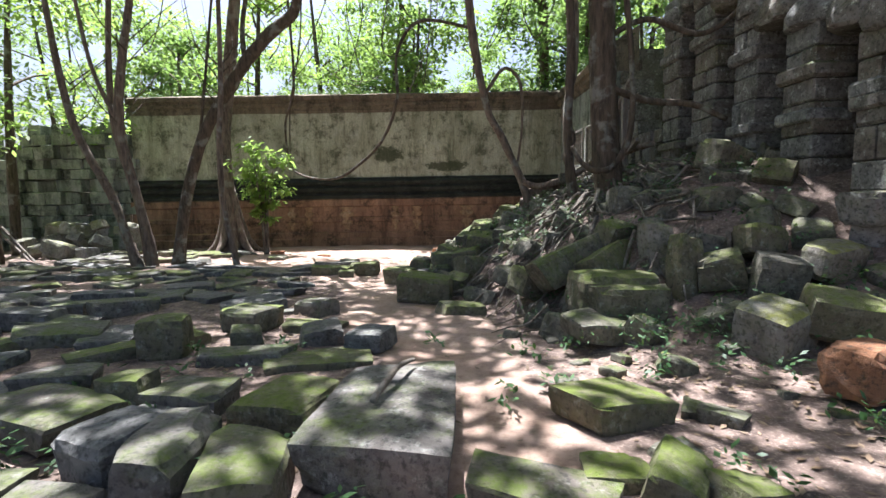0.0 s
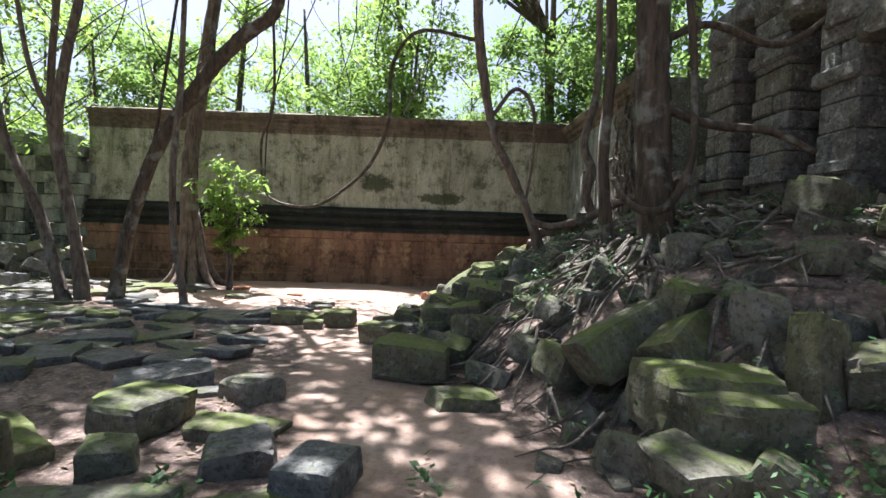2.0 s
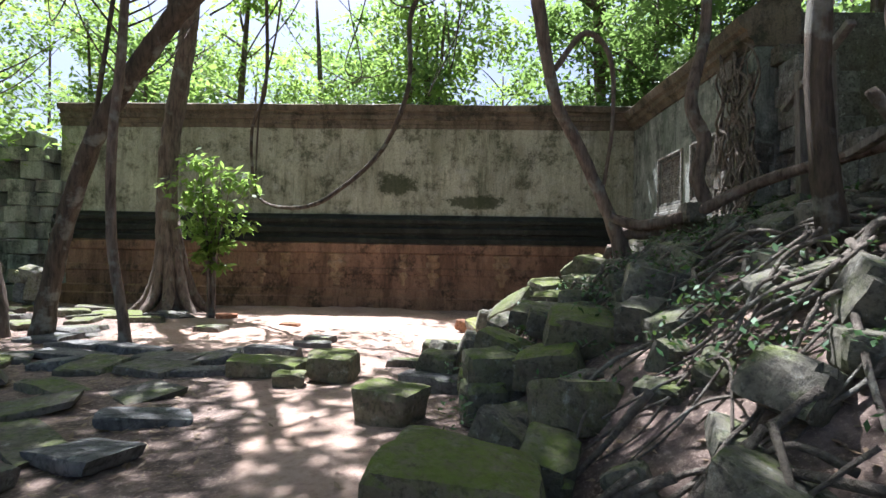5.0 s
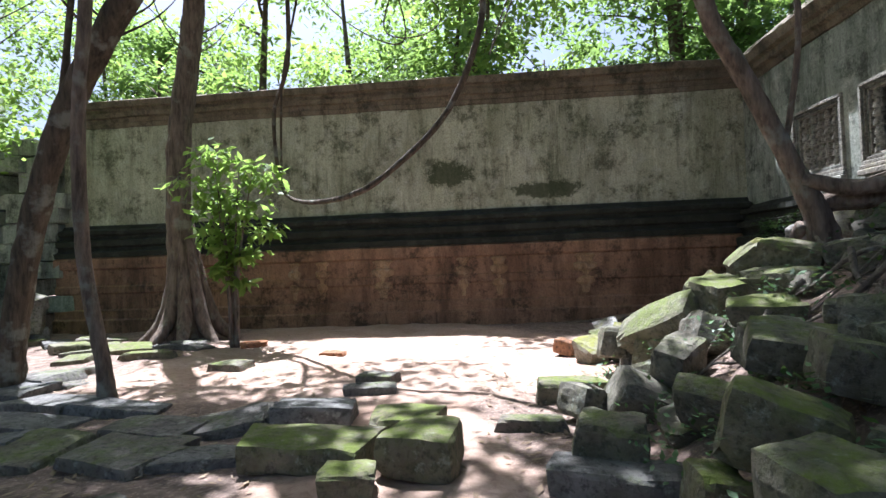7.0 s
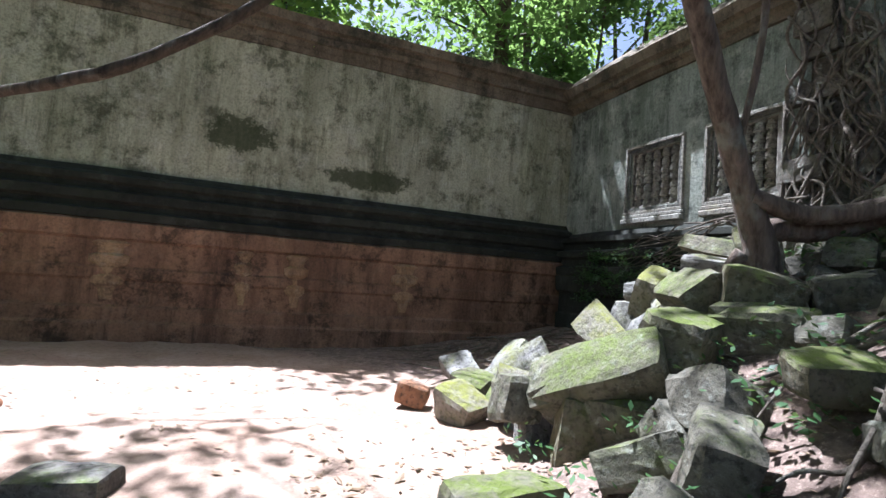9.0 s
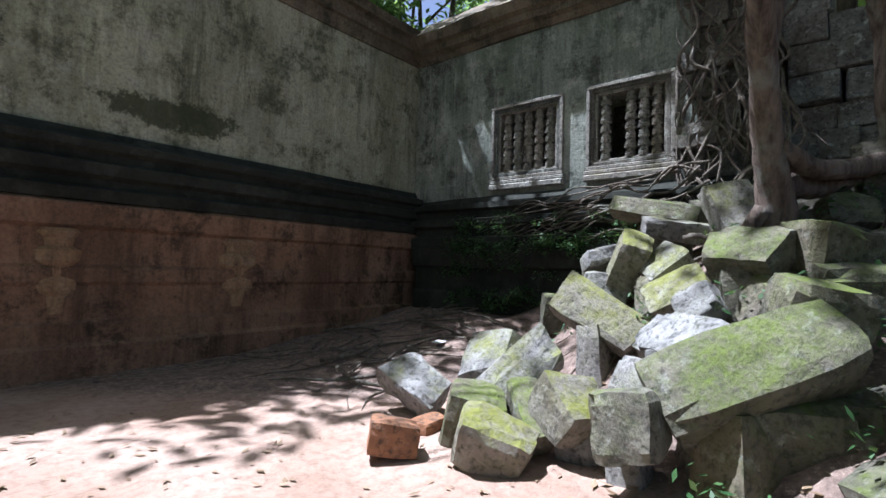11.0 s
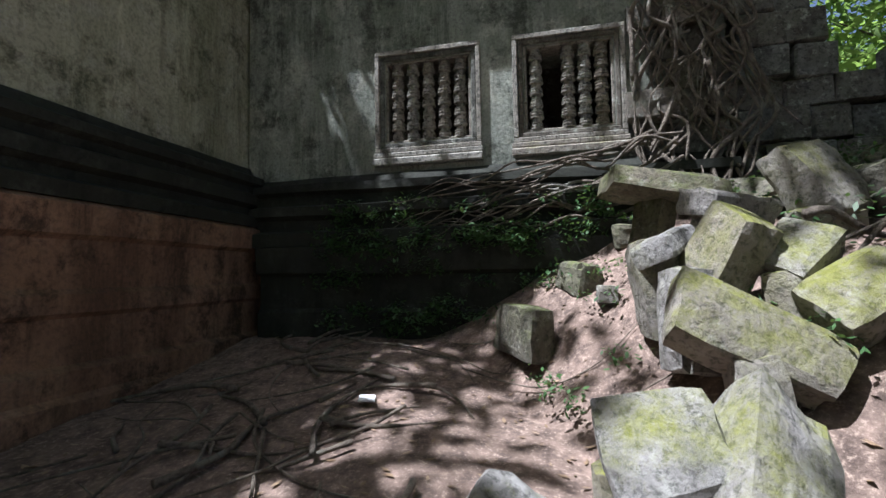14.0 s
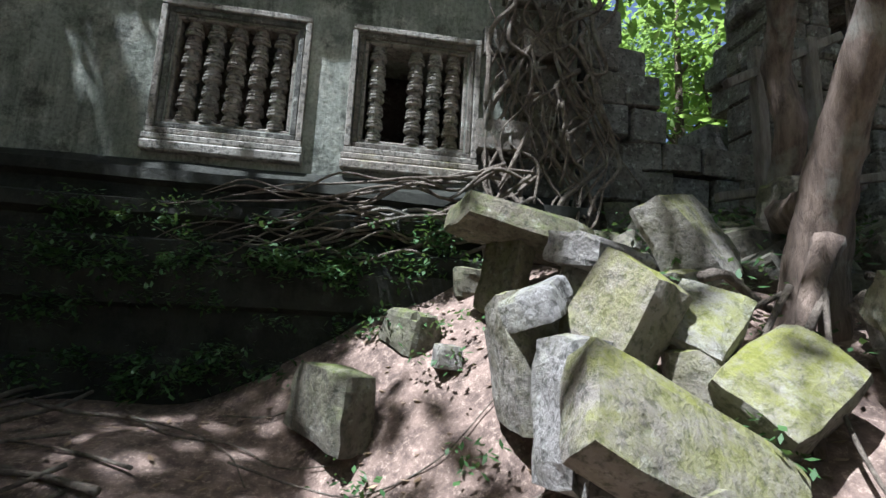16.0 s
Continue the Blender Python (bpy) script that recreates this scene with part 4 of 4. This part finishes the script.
leaf_part("crown", leaf_cloud(branch_set(t3, (-8.2, 12.8, 9.0), 8, 3.0, 51, M_BARK), 2600, 1.3, 0.2, 7), M_LEAF, t3)
# slim pole tree
t4 = tree("slim straight young tree trunk beside the slabs", [[(-5.15, 12.3, -0.25, 0.12), (-5.2, 12.3, 0.3, 0.075), (-5.4, 12.3, 1.5, 0.07), (-5.42, 12.3, 3.0, 0.068), (-5.3, 12.3, 4.4, 0.06), (-5.2, 12.3, 8, 0.045), (-5.1, 12.3, 10, 0.03)]], M_BARKR, 9)
leaf_part("crown", leaf_cloud(branch_set(t4, (-5.1, 12.3, 9.3), 5, 2.2, 61, M_BARK, r0=0.03), 1500, 1.2, 0.18, 9), M_LEAF, t4)
# leafy sapling
t5 = tagged(new("sapling"), "young sapling with bright green sunlit leaves", "sapling")
rs = random.Random(3)
tips = []
for k in range(7):
    dx, dy = rs.uniform(-0.55, 0.6), rs.uniform(-0.4, 0.4)
    h = rs.uniform(1.9, 3.5)
    bm = bmesh.new()
    limb(bm, [(-5.65 + dx * 0.15, 15.8 + dy * 0.15, -0.2, 0.03), (-5.65 + dx * 0.3, 15.8 + dy * 0.3, h * 0.45, 0.02), (-5.65 + dx, 15.8 + dy, h, 0.007)], 6, 0.1, k)
    part("stem", bm, M_BARKR, t5, smooth=True)
    for f in (0.5, 0.78, 1.0):
        tips.append((-5.65 + dx * f * 1.2, 15.8 + dy * f * 1.2, h * f, 0.25 if f < 0.6 else 0.55))
tips += [(-6.3, 15.7, 2.75, 0.6), (-4.95, 15.8, 2.75, 0.5), (-4.95, 15.7, 1.9, 0.4), (-5.9, 15.8, 3.3, 0.55)]
leaf_part("leaves", leaf_cloud(tips, 1250, 0.8, 0.21, 11, 0.55, 0.45), M_LEAFB, t5)
# great tree on the mound
t6 = tree("large dark-barked tree rooted on the rubble mound", [[(2.82, 8.35, 1.1, 0.34), (2.8, 8.35, 1.6, 0.25), (2.68, 8.35, 3.0, 0.22), (2.62, 8.35, 4.7, 0.2), (2.5, 8.3, 8, 0.17), (2.4, 8.2, 12, 0.1)],
    [(2.6, 8.0, 6.6, 0.04), (2.85, 7.9, 4.6, 0.045), (2.98, 7.9, 3.3, 0.045), (2.93, 7.85, 2.5, 0.05), (2.7, 7.85, 2.02, 0.052), (2.42, 7.9, 1.95, 0.05), (2.22, 8.0, 2.1, 0.042), (2.1, 8.1, 2.35, 0.035)],
    [(2.3, 8.6, 1.3, 0.1), (2.15, 8.6, 2.6, 0.08), (2.2, 8.6, 4.2, 0.075), (2.0, 8.6, 7.5, 0.06)],
    [(2.75, 8.3, 3.3, 0.06), (3.3, 8.1, 3.05, 0.06), (3.9, 7.9, 2.95, 0.05), (4.4, 7.8, 2.7, 0.04)],
    [(2.7, 8.3, 4.1, 0.05), (3.4, 8.4, 4.4, 0.05), (4.2, 8.2, 4.1, 0.045), (4.9, 8.0, 4.6, 0.03)]], M_BARK, 12)
leaf_part("crown", leaf_cloud(branch_set(t6, (2.4, 8.2, 10.5), 9, 4.0, 71, M_BARK, r0=0.09), 3500, 1.4, 0.22, 13), M_LEAF, t6)
# tree leaning off the mound towards the court
t7 = tree("leaning grey-brown tree with roots gripping fallen stones", [[(2.32, 12.88, 0.8, 0.2), (2.22, 12.88, 1.5, 0.135), (1.98, 12.92, 2.15, 0.1), (1.54, 12.9, 3.1, 0.095), (1.14, 12.8, 3.9, 0.09), (0.75, 12.6, 6, 0.11), (0.7, 12.4, 8, 0.08), (0.5, 12.2, 10.5, 0.04)],
    [(2.25, 12.9, 1.7, 0.1), (2.7, 12.6, 1.75, 0.1), (3.15, 12.2, 2.05, 0.1), (3.05, 12.2, 2.5, 0.1), (3.15, 12.2, 3.0, 0.1), (3.0, 12.3, 3.6, 0.09), (3.3, 12.5, 4.8, 0.08), (3.3, 12.6, 7, 0.07)],
    [(2.05, 12.85, 1.95, 0.075), (2.45, 12.6, 1.82, 0.085), (3.0, 12.1, 1.98, 0.085), (3.6, 11.5, 2.35, 0.075), (4.3, 10.2, 2.6, 0.06)],
    [(2.1, 12.95, 1.5, 0.07), (2.02, 13.15, 1.2, 0.045), (1.9, 13.3, 0.9, 0.035), (1.75, 13.4, 0.6, 0.025)],
    [(1.15, 12.75, 4.2, 0.05), (1.6, 12.75, 4.75, 0.045), (2.0, 12.8, 4.4, 0.04), (2.05, 12.8, 3.4, 0.03), (1.95, 12.9, 2.4, 0.03)]], M_BARKR, 17)
for tt, pts in ((t1, ((-6.95, 16.8, 5.5),)), (t2, ((-5.6, 12.9, 4.0), (-4.3, 12.9, 5.8))), (t3, ((-8.1, 12.8, 3.6), (-9.3, 12.8, 4.2), (-7.8, 12.8, 5.6))), (t4, ((-5.35, 12.3, 4.6),)), (t6, ((2.62, 8.35, 4.4),))):
    for k, q_ in enumerate(pts):
        branch_set(tt, q_, 5, 1.7, 810 + k, M_BARK, 0.9, 0.018)
leaf_part("crown", leaf_cloud(branch_set(t7, (0.6, 12.3, 9.3), 7, 3.0, 81, M_BARKR), 2400, 1.3, 0.2, 17), M_LEAF, t7)


# ---- vines ----
def vine(label, ctrl, material=M_BARK, seed=0):
    bm = bmesh.new()
    limb(bm, ctrl, 7, 0.2, seed, 10)
    return tagged(mesh_ob("vine", bm, material, None, True), label, "vine", "hanging vines")


vine("thick vine sagging in a loop across the clearing", [(-4.7, 16.0, 8.5, 0.035), (-4.6, 16.0, 5.2, 0.04), (-4.95, 16.1, 4.0, 0.035), (-4.85, 16.1, 2.75, 0.035), (-4.2, 15.3, 2.3, 0.035), (-2.96, 13.8, 2.14, 0.04), (-2.3, 13.6, 2.45, 0.04), (-1.6, 13.5, 3.1, 0.04), (-1.15, 13.3, 4.1, 0.042), (-1.1, 13.2, 5.3, 0.042), (-0.5, 13.0, 6.0, 0.042), (0.78, 12.6, 5.7, 0.04)])
vine("thin vine hanging down in front of the wall", [(-4.2, 16.0, 9, 0.02), (-4.35, 16.0, 6.5, 0.022), (-4.75, 16.05, 4.6, 0.022), (-4.85, 16.1, 2.8, 0.02)], seed=2)
rv = random.Random(9)
for k in range(9):
    x, y = rv.uniform(-9, 3.5), rv.uniform(12.2, 16.5)
    z = rv.uniform(4.6, 6.0)
    vine("thin bare liana hanging among the trees", [(x, y, 11.2, 0.012), (x + rv.uniform(-0.5, 0.5), y, 7.5, 0.014), (x + rv.uniform(-0.9, 0.9), y, z, 0.013), (x + rv.uniform(-1.6, 1.6), y + 0.2, z + rv.uniform(0.2, 1.6), 0.01), (x + rv.uniform(-2.5, 2.5), y, z + 2.8, 0.008), (x + rv.uniform(-2.5, 2.5), y, 11.2, 0.008)], seed=k + 20)


# ---- roots ----
def root(ctrl, label, seed):
    bm = bmesh.new()
    limb(bm, ctrl, 6, 0.25, seed, 5)
    return tagged(mesh_ob("root", bm, M_ROOT, None, True), label, "root", "tree roots")


rr = random.Random(4)


def crawl(x, y, an, length, r, label, seed, lift=0.16):
    pts, n_ = [], max(4, int(length / 0.35))
    for k in range(n_):
        f = k / (n_ - 1)
        pts.append((x, y, gh(x, y) + lift * (1 - f) * abs(math.sin(k * 1.3 + seed)) + 0.05 * (1 - f), r * (1 - 0.8 * f)))
        an += rr.uniform(-0.55, 0.55)
        x += math.cos(an) * length / n_
        y += math.sin(an) * length / n_
        x = min(x, 4.6)
    return root(pts, label, seed)


for k in range(64):
    an = rr.uniform(0, 2 * math.pi)
    far = rr.uniform(0.2, 0.9)
    crawl(2.75 + far * math.cos(an), 8.35 + far * math.sin(an), an, rr.uniform(1.0, 3.4), rr.uniform(0.01, 0.034), "grey tree root creeping over mossy rubble", k, 0.3)
for k in range(14):
    an = rr.uniform(1.5, 4.6)
    crawl(2.15 + 0.2 * math.cos(an), 12.95 + 0.2 * math.sin(an), an, rr.uniform(0.8, 2.2), rr.uniform(0.014, 0.032), "smooth root winding between pale fallen blocks", k + 60, 0.3)
for k in range(46):
    crawl(rr.uniform(0.6, 3.7), rr.uniform(15.6, 17.6), rr.uniform(0, 6.28), rr.uniform(0.8, 2.6), rr.uniform(0.007, 0.028), "bare root lying on trodden earth", k + 90, 0.03)
for k in range(150):
    crawl(rr.uniform(0.5, 3.6), rr.uniform(5.2, 12), rr.uniform(1.6, 4.8), rr.uniform(0.6, 2.0), rr.uniform(0.007, 0.032), "grey tree root creeping over mossy rubble", k + 140, 0.25)
# smooth roots gripping the pale blocks
root([(2.21, 13.53, 1.30, 0.030), (2.21, 13.41, 1.32, 0.026), (2.21, 13.30, 1.25, 0.023), (2.22, 13.20, 1.18, 0.019), (2.22, 13.11, 1.16, 0.016)], "smooth root winding between pale fallen blocks", 730)
root([(2.03, 13.80, 0.97, 0.032), (2.03, 13.71, 1.07, 0.028), (2.03, 13.62, 1.07, 0.024), (2.02, 13.53, 1.08, 0.020), (2.02, 13.44, 1.12, 0.017)], "smooth root winding between pale fallen blocks", 732)
# roots climbing the gallery wall south of the windows and along its mouldings
for k in range(44):
    y = rr.uniform(13.0, 14.15)
    pts = []
    z = rr.uniform(3.0, 5.0)
    rad = rr.uniform(0.006, 0.022)
    for s in range(rr.randint(6, 10)):
        pts.append((EAST_X - 0.1 - max(0.0, 2.3 - z) * 0.35 - rr.uniform(0, 0.08), y, z, rad * rr.uniform(0.7, 1.3)))
        z -= rr.uniform(0.12, 0.42)
        y = min(14.12, y + rr.uniform(-0.26, 0.28))
    root(pts, "thin aerial root hanging down the gallery wall", k + 200)
for k in range(20):
    y0_ = rr.uniform(13.6, 14.4)
    z0_ = rr.uniform(1.6, 2.35)
    pts = [(EAST_X - rr.uniform(0.3, 0.48), y0_ + s * 0.34, z0_ - 0.06 * s + rr.uniform(-0.12, 0.1), 0.018 * (1 - s / 9)) for s in range(8)]
    root(pts, "thin root trailing along the wall moulding", k + 240)


# ---- timber walkway remains ----
def timber(p0, p1, w, label):
    bm = bmesh.new()
    p0, p1 = Vector(p0), Vector(p1)
    ln = (p1 - p0).length
    add_box(bm, -w / 2, w / 2, -w / 2.4, w / 2.4, 0, ln, 0.008)
    ob = mesh_ob("timber_beam", bm, M_WOOD)
    ob.matrix_world = Matrix.Translation(p0) @ (p1 - p0).to_track_quat("Z", "Y").to_matrix().to_4x4()
    return tagged(ob, label, "beam", "timber props")


timber((4.05, 11.5, 1.7), (4.05, 11.58, 3.75), 0.12, "upright grey weathered timber prop")
timber((4.0, 10.95, 1.8), (4.0, 11.05, 3.9), 0.12, "upright grey weathered timber prop")
timber((4.05, 11.9, 3.35), (4.0, 10.7, 3.98), 0.1, "slanting grey timber rail on the props")
timber((4.2, 11.9, 2.3), (3.9, 10.0, 2.65), 0.1, "slanting grey timber rail on the props")

# broken rail and pale stones by the gate pier
for a, c in (((-13.2, 14.7, 1.05), (-12.1, 14.6, -0.15)), ((-13.5, 14.9, 0.9), (-12.4, 14.8, -0.15)), ((-12.95, 14.75, 0.75), (-13.2, 14.95, 0.7)), ((-12.7, 14.7, 0.5), (-12.95, 14.9, 0.42)), ((-12.45, 14.66, 0.2), (-12.7, 14.85, 0.12))):
    timber(a, c, 0.07, "pale weathered pole of a fallen wooden rail")
for k in range(16):
    x, y = rng.uniform(-13.5, -10.2), rng.uniform(15.0, 17.6)
    s = rng.uniform(0.45, 0.8)
    stone(x, y, rng.uniform(0.1, 0.5) + 0.25 * (y - 15), s, s * 0.7, s * 0.6, rng.uniform(0, 180), rng.uniform(-22, 22), rng.uniform(-22, 22), "P")

# ---- forest beyond ----
rf = random.Random(77)


def forest_tree(x, y, h, seed, lean=0.0):
    rg = random.Random(seed)
    root_ = tagged(new("forest_tree"), "slender forest tree with light green foliage", "tree", "forest behind the wall")
    r = rg.uniform(0.06, 0.17)
    z0 = gh(x, y) - 0.2 if y < 20 else -0.3
    trunk_part("trunk", [(x, y, z0, r * 1.3), (x + lean * 0.3, y, h * 0.4, r), (x + lean, y + rg.uniform(-0.4, 0.4), h, r * 0.35)], M_BARK, root_, 7, 0.15, seed)
    cs = [(x + lean * 0.6 + rg.gauss(0, 1.5), y + rg.gauss(0, 1.3), rg.uniform(h * 0.38, h * 1.05), rg.uniform(0.6, 1.2)) for _ in range(13)]
    for c in cs[:5]:
        bm = bmesh.new()
        limb(bm, [(x + lean * 0.5, y, c[2] - 0.9, r * 0.4), ((x + c[0]) / 2, (y + c[1]) / 2, c[2] - 0.3, r * 0.28), (c[0], c[1], c[2], 0.01)], 5, 0.1, seed)
        part("branch", bm, M_BARK, root_, smooth=True)
    leaf_part("crown", leaf_cloud(cs, 2500, 1.3, 0.26, seed, 0.6, 0.3), rg.choice((M_LEAF, M_LEAFB)), root_)
    return root_


for k in range(26):
    forest_tree(rf.uniform(-17, 12), rf.uniform(21.5, 30), rf.uniform(7.5, 12.5), 300 + k, rf.uniform(-1, 1))
for k in range(26):
    forest_tree(rf.uniform(-30, 22), rf.uniform(30, 46), rf.uniform(10, 17), 400 + k, rf.uniform(-1, 1))
for k in range(8):
    forest_tree(rf.uniform(3.5, 10.5), rf.uniform(21, 24.5), rf.uniform(9.5, 13), 650 + k, rf.uniform(-1, 1))
for k in range(2):
    forest_tree(rf.uniform(8, 11.5), rf.uniform(5, 13), rf.uniform(7, 11), 670 + k, rf.uniform(-1, 1))
for k in range(12):
    forest_tree(rf.uniform(-24, -13), rf.uniform(3, 20), rf.uniform(7, 12), 500 + k, rf.uniform(-1, 1))
for k in range(12):
    forest_tree(rf.uniform(8, 15), rf.uniform(-2, 20), rf.uniform(8, 13), 600 + k, rf.uniform(-1, 1))


def shade_tree(x, y, h, seed, box, leaves):
    """A tall tree added to block sun, its wide crown roofing the clearing above the view; box is the plan that its
    crown covers.
    """
    root_ = tagged(new("added_shade_tree"), "tall tree added to shade the clearing with its broad crown", "tree", "canopy trees")
    trunk_part("trunk", [(x, y, -0.3, 0.25), (x, y, h * 0.5, 0.2), (x, y, h, 0.1)], M_BARK, root_, 9, 0.12, seed)
    cs = clumps(seed, 46, (*box, h - 1.2, h + 1.8), 1.0)
    for c in cs[:12]:
        bm = bmesh.new()
        limb(bm, [(x, y, h - 2.2, 0.1), ((x + c[0]) / 2, (y + c[1]) / 2, h - 0.6, 0.06), (c[0], c[1], c[2], 0.02)], 6, 0.1, seed)
        part("branch", bm, M_BARK, root_, smooth=True)
    leaf_part("crown", leaf_cloud(cs, leaves, 1.45, 0.36, seed, 0.45, 0.2), M_LEAFS, root_)


# crowns added overhead to shade the ground, leaving the court's strip open to sun
shade_tree(-12.6, 8, 12, 700, (-11.5, -5, 3, 10.5), 3300)
shade_tree(-12.8, 14, 12.5, 701, (-12, -5.5, 10, 16.8), 3300)
shade_tree(7.6, 6, 12, 702, (-1, 6.5, 3, 10.5), 1300)
shade_tree(7.8, 12.5, 12.5, 703, (0.8, 6.5, 9, 16.0), 2300)
shade_tree(-5.5, -3, 12, 704, (-6, 1, 1, 10), 1500)
shade_tree(-13, 11, 13, 705, (-6.5, -1.5, 8.5, 16.6), 2000)
shade_tree(3, -5, 12, 706, (-5, 6, -5, 4), 1500)
shade_tree(-11, -3, 12, 707, (-12, -4, -4, 4), 2400)
shade_tree(7.9, 15, 12.5, 709, (-1.2, 4.6, 13.2, 16.4), 3600)
shade_tree(8.2, 18, 13, 708, (3.8, 9, 15, 21), 1300)

shade_tree(4.6, 22.5, 12, 710, (-1.4, 2.4, 19.8, 22.2), 650)


# ---- ground plants and litter ----
def undergrowth(name, label, spots, per, size, spread, seed):
    """All the small plants of one zone as one mesh of leaves."""
    cs = []
    rg = random.Random(seed)
    for x, y, z, s in spots:
        cs += [(x + rg.uniform(-s, s), y + rg.uniform(-s, s), z + rg.uniform(0.02, 0.14), 1.0) for _ in range(5)]
    ob = leaf_part(name, leaf_cloud(cs, len(spots) * per, spread, size, seed, 0.6, 0.2), M_FERN)
    return tagged(ob, label, "plants", kind="stuff")


spots = []
while len(spots) < 260:
    x, y = rr.uniform(-0.2, 4.2), rr.uniform(3.5, 13.2)
    if x > float(np.interp(y, EDGE_Y, EDGE_X)):
        spots.append((x, y, gh(x, y) + 0.12, 0.22))
undergrowth("undergrowth", "small green seedlings growing between stones", spots, 30, 0.06, 0.16, 31)
undergrowth("undergrowth", "low green weeds between the paving slabs", [(x, y, gh(x, y) + 0.03, 0.12) for x, y in [(rr.uniform(-3, 3.5), rr.uniform(1.4, 5)) for _ in range(34)]], 30, 0.07, 0.1, 32)
creep = []
for k in range(150):
    z = rr.choice((0.1, 0.45, 0.6, 1.0, 1.34, 1.36, 1.42, 1.7))
    creep.append((EAST_X - (0.5 if z < 1.4 else 0.42), 14.0 + 3.4 * rr.random() ** 0.8, z + rr.uniform(-0.16, 0.03), 0.12))
undergrowth("creeper", "green creeping leaves on the plinth mouldings", creep, 60, 0.055, 0.13, 33)
undergrowth("creeper", "green leaves sprouting between sunlit blocks", [(x, y, gh(x, y) + 0.08, 0.14) for x, y in [(rr.uniform(1.6, 3.8), rr.uniform(13.2, 15.2)) for _ in range(26)]], 40, 0.05, 0.1, 36)
undergrowth("weeds", "weeds growing along the wall top", [(rr.uniform(-11, 4), WALL_Y + 0.1, 5.42, 0.3) for _ in range(40)], 40, 0.1, 0.16, 34)
undergrowth("weeds", "weeds growing along the roof edge", [(EAST_X + 0.15, rr.uniform(13.4, 18.3), 5.5, 0.3) for _ in range(26)], 60, 0.1, 0.2, 35)


def strew(count, box, seed, size, material, name, label, keep):
    rg = np.random.default_rng(seed)
    verts, faces = [], []
    while len(faces) < count:
        x, y = rg.uniform(box[0], box[1]), rg.uniform(box[2], box[3])
        if rg.random() > keep(x, y):
            continue
        z = ground_z(x, y) + 0.008
        an, s = rg.uniform(0, 6.28), size * rg.uniform(0.5, 1.4)
        c, d = math.cos(an) * s, math.sin(an) * s
        lift = rg.uniform(0, 0.6) * s
        k = len(verts)
        verts += [(x - c, y - d, z), (x - d * 0.4, y + c * 0.4, z + lift * 0.4), (x + c, y + d, z + lift), (x + d * 0.4, y - c * 0.4, z + lift * 0.3)]
        faces.append((k, k + 1, k + 2, k + 3))
    me = bpy.data.meshes.new(name)
    me.from_pydata(verts, [], faces)
    me.materials.append(material)
    return tagged(new(name, me), label, "leaf litter", kind="stuff")


root([(-0.42, 2.75, 0.4, 0.02), (-0.36, 3.0, 0.43, 0.022), (-0.3, 3.2, 0.45, 0.02), (-0.22, 3.45, 0.41, 0.012)], "pale dead stick lying on a slab", 900)
strew(14000, (-9, 5, 0.5, 13.5), 5, 0.035, M_LITTER, "leaf_litter", "dry brown fallen leaves scattered on soil", lambda x, y: 0.08 if abs(x - path_x(y)) < 0.8 else 1.0)
strew(1500, (-6, 4, 13.5, 18.3), 6, 0.03, M_LITTER, "leaf_litter", "dry fallen leaves on the sandy court", lambda x, y: 1.0 if x > 0.5 else 0.4)
bm = bmesh.new()
add_box(bm, -0.1, 0.1, -0.06, 0.06, 0, 0.012, 0.004)
for v in bm.verts:
    v.co.z += 0.03 * math.sin(v.co.x * 30)
pp = mesh_ob("paper_scrap", bm, M_PAPER)
pp.matrix_world = pose(2.35, 16.3, gh(2.35, 16.3) + 0.03, 4, 6, 20)
tagged(pp, "crumpled white paper scrap on the earth", "litter")
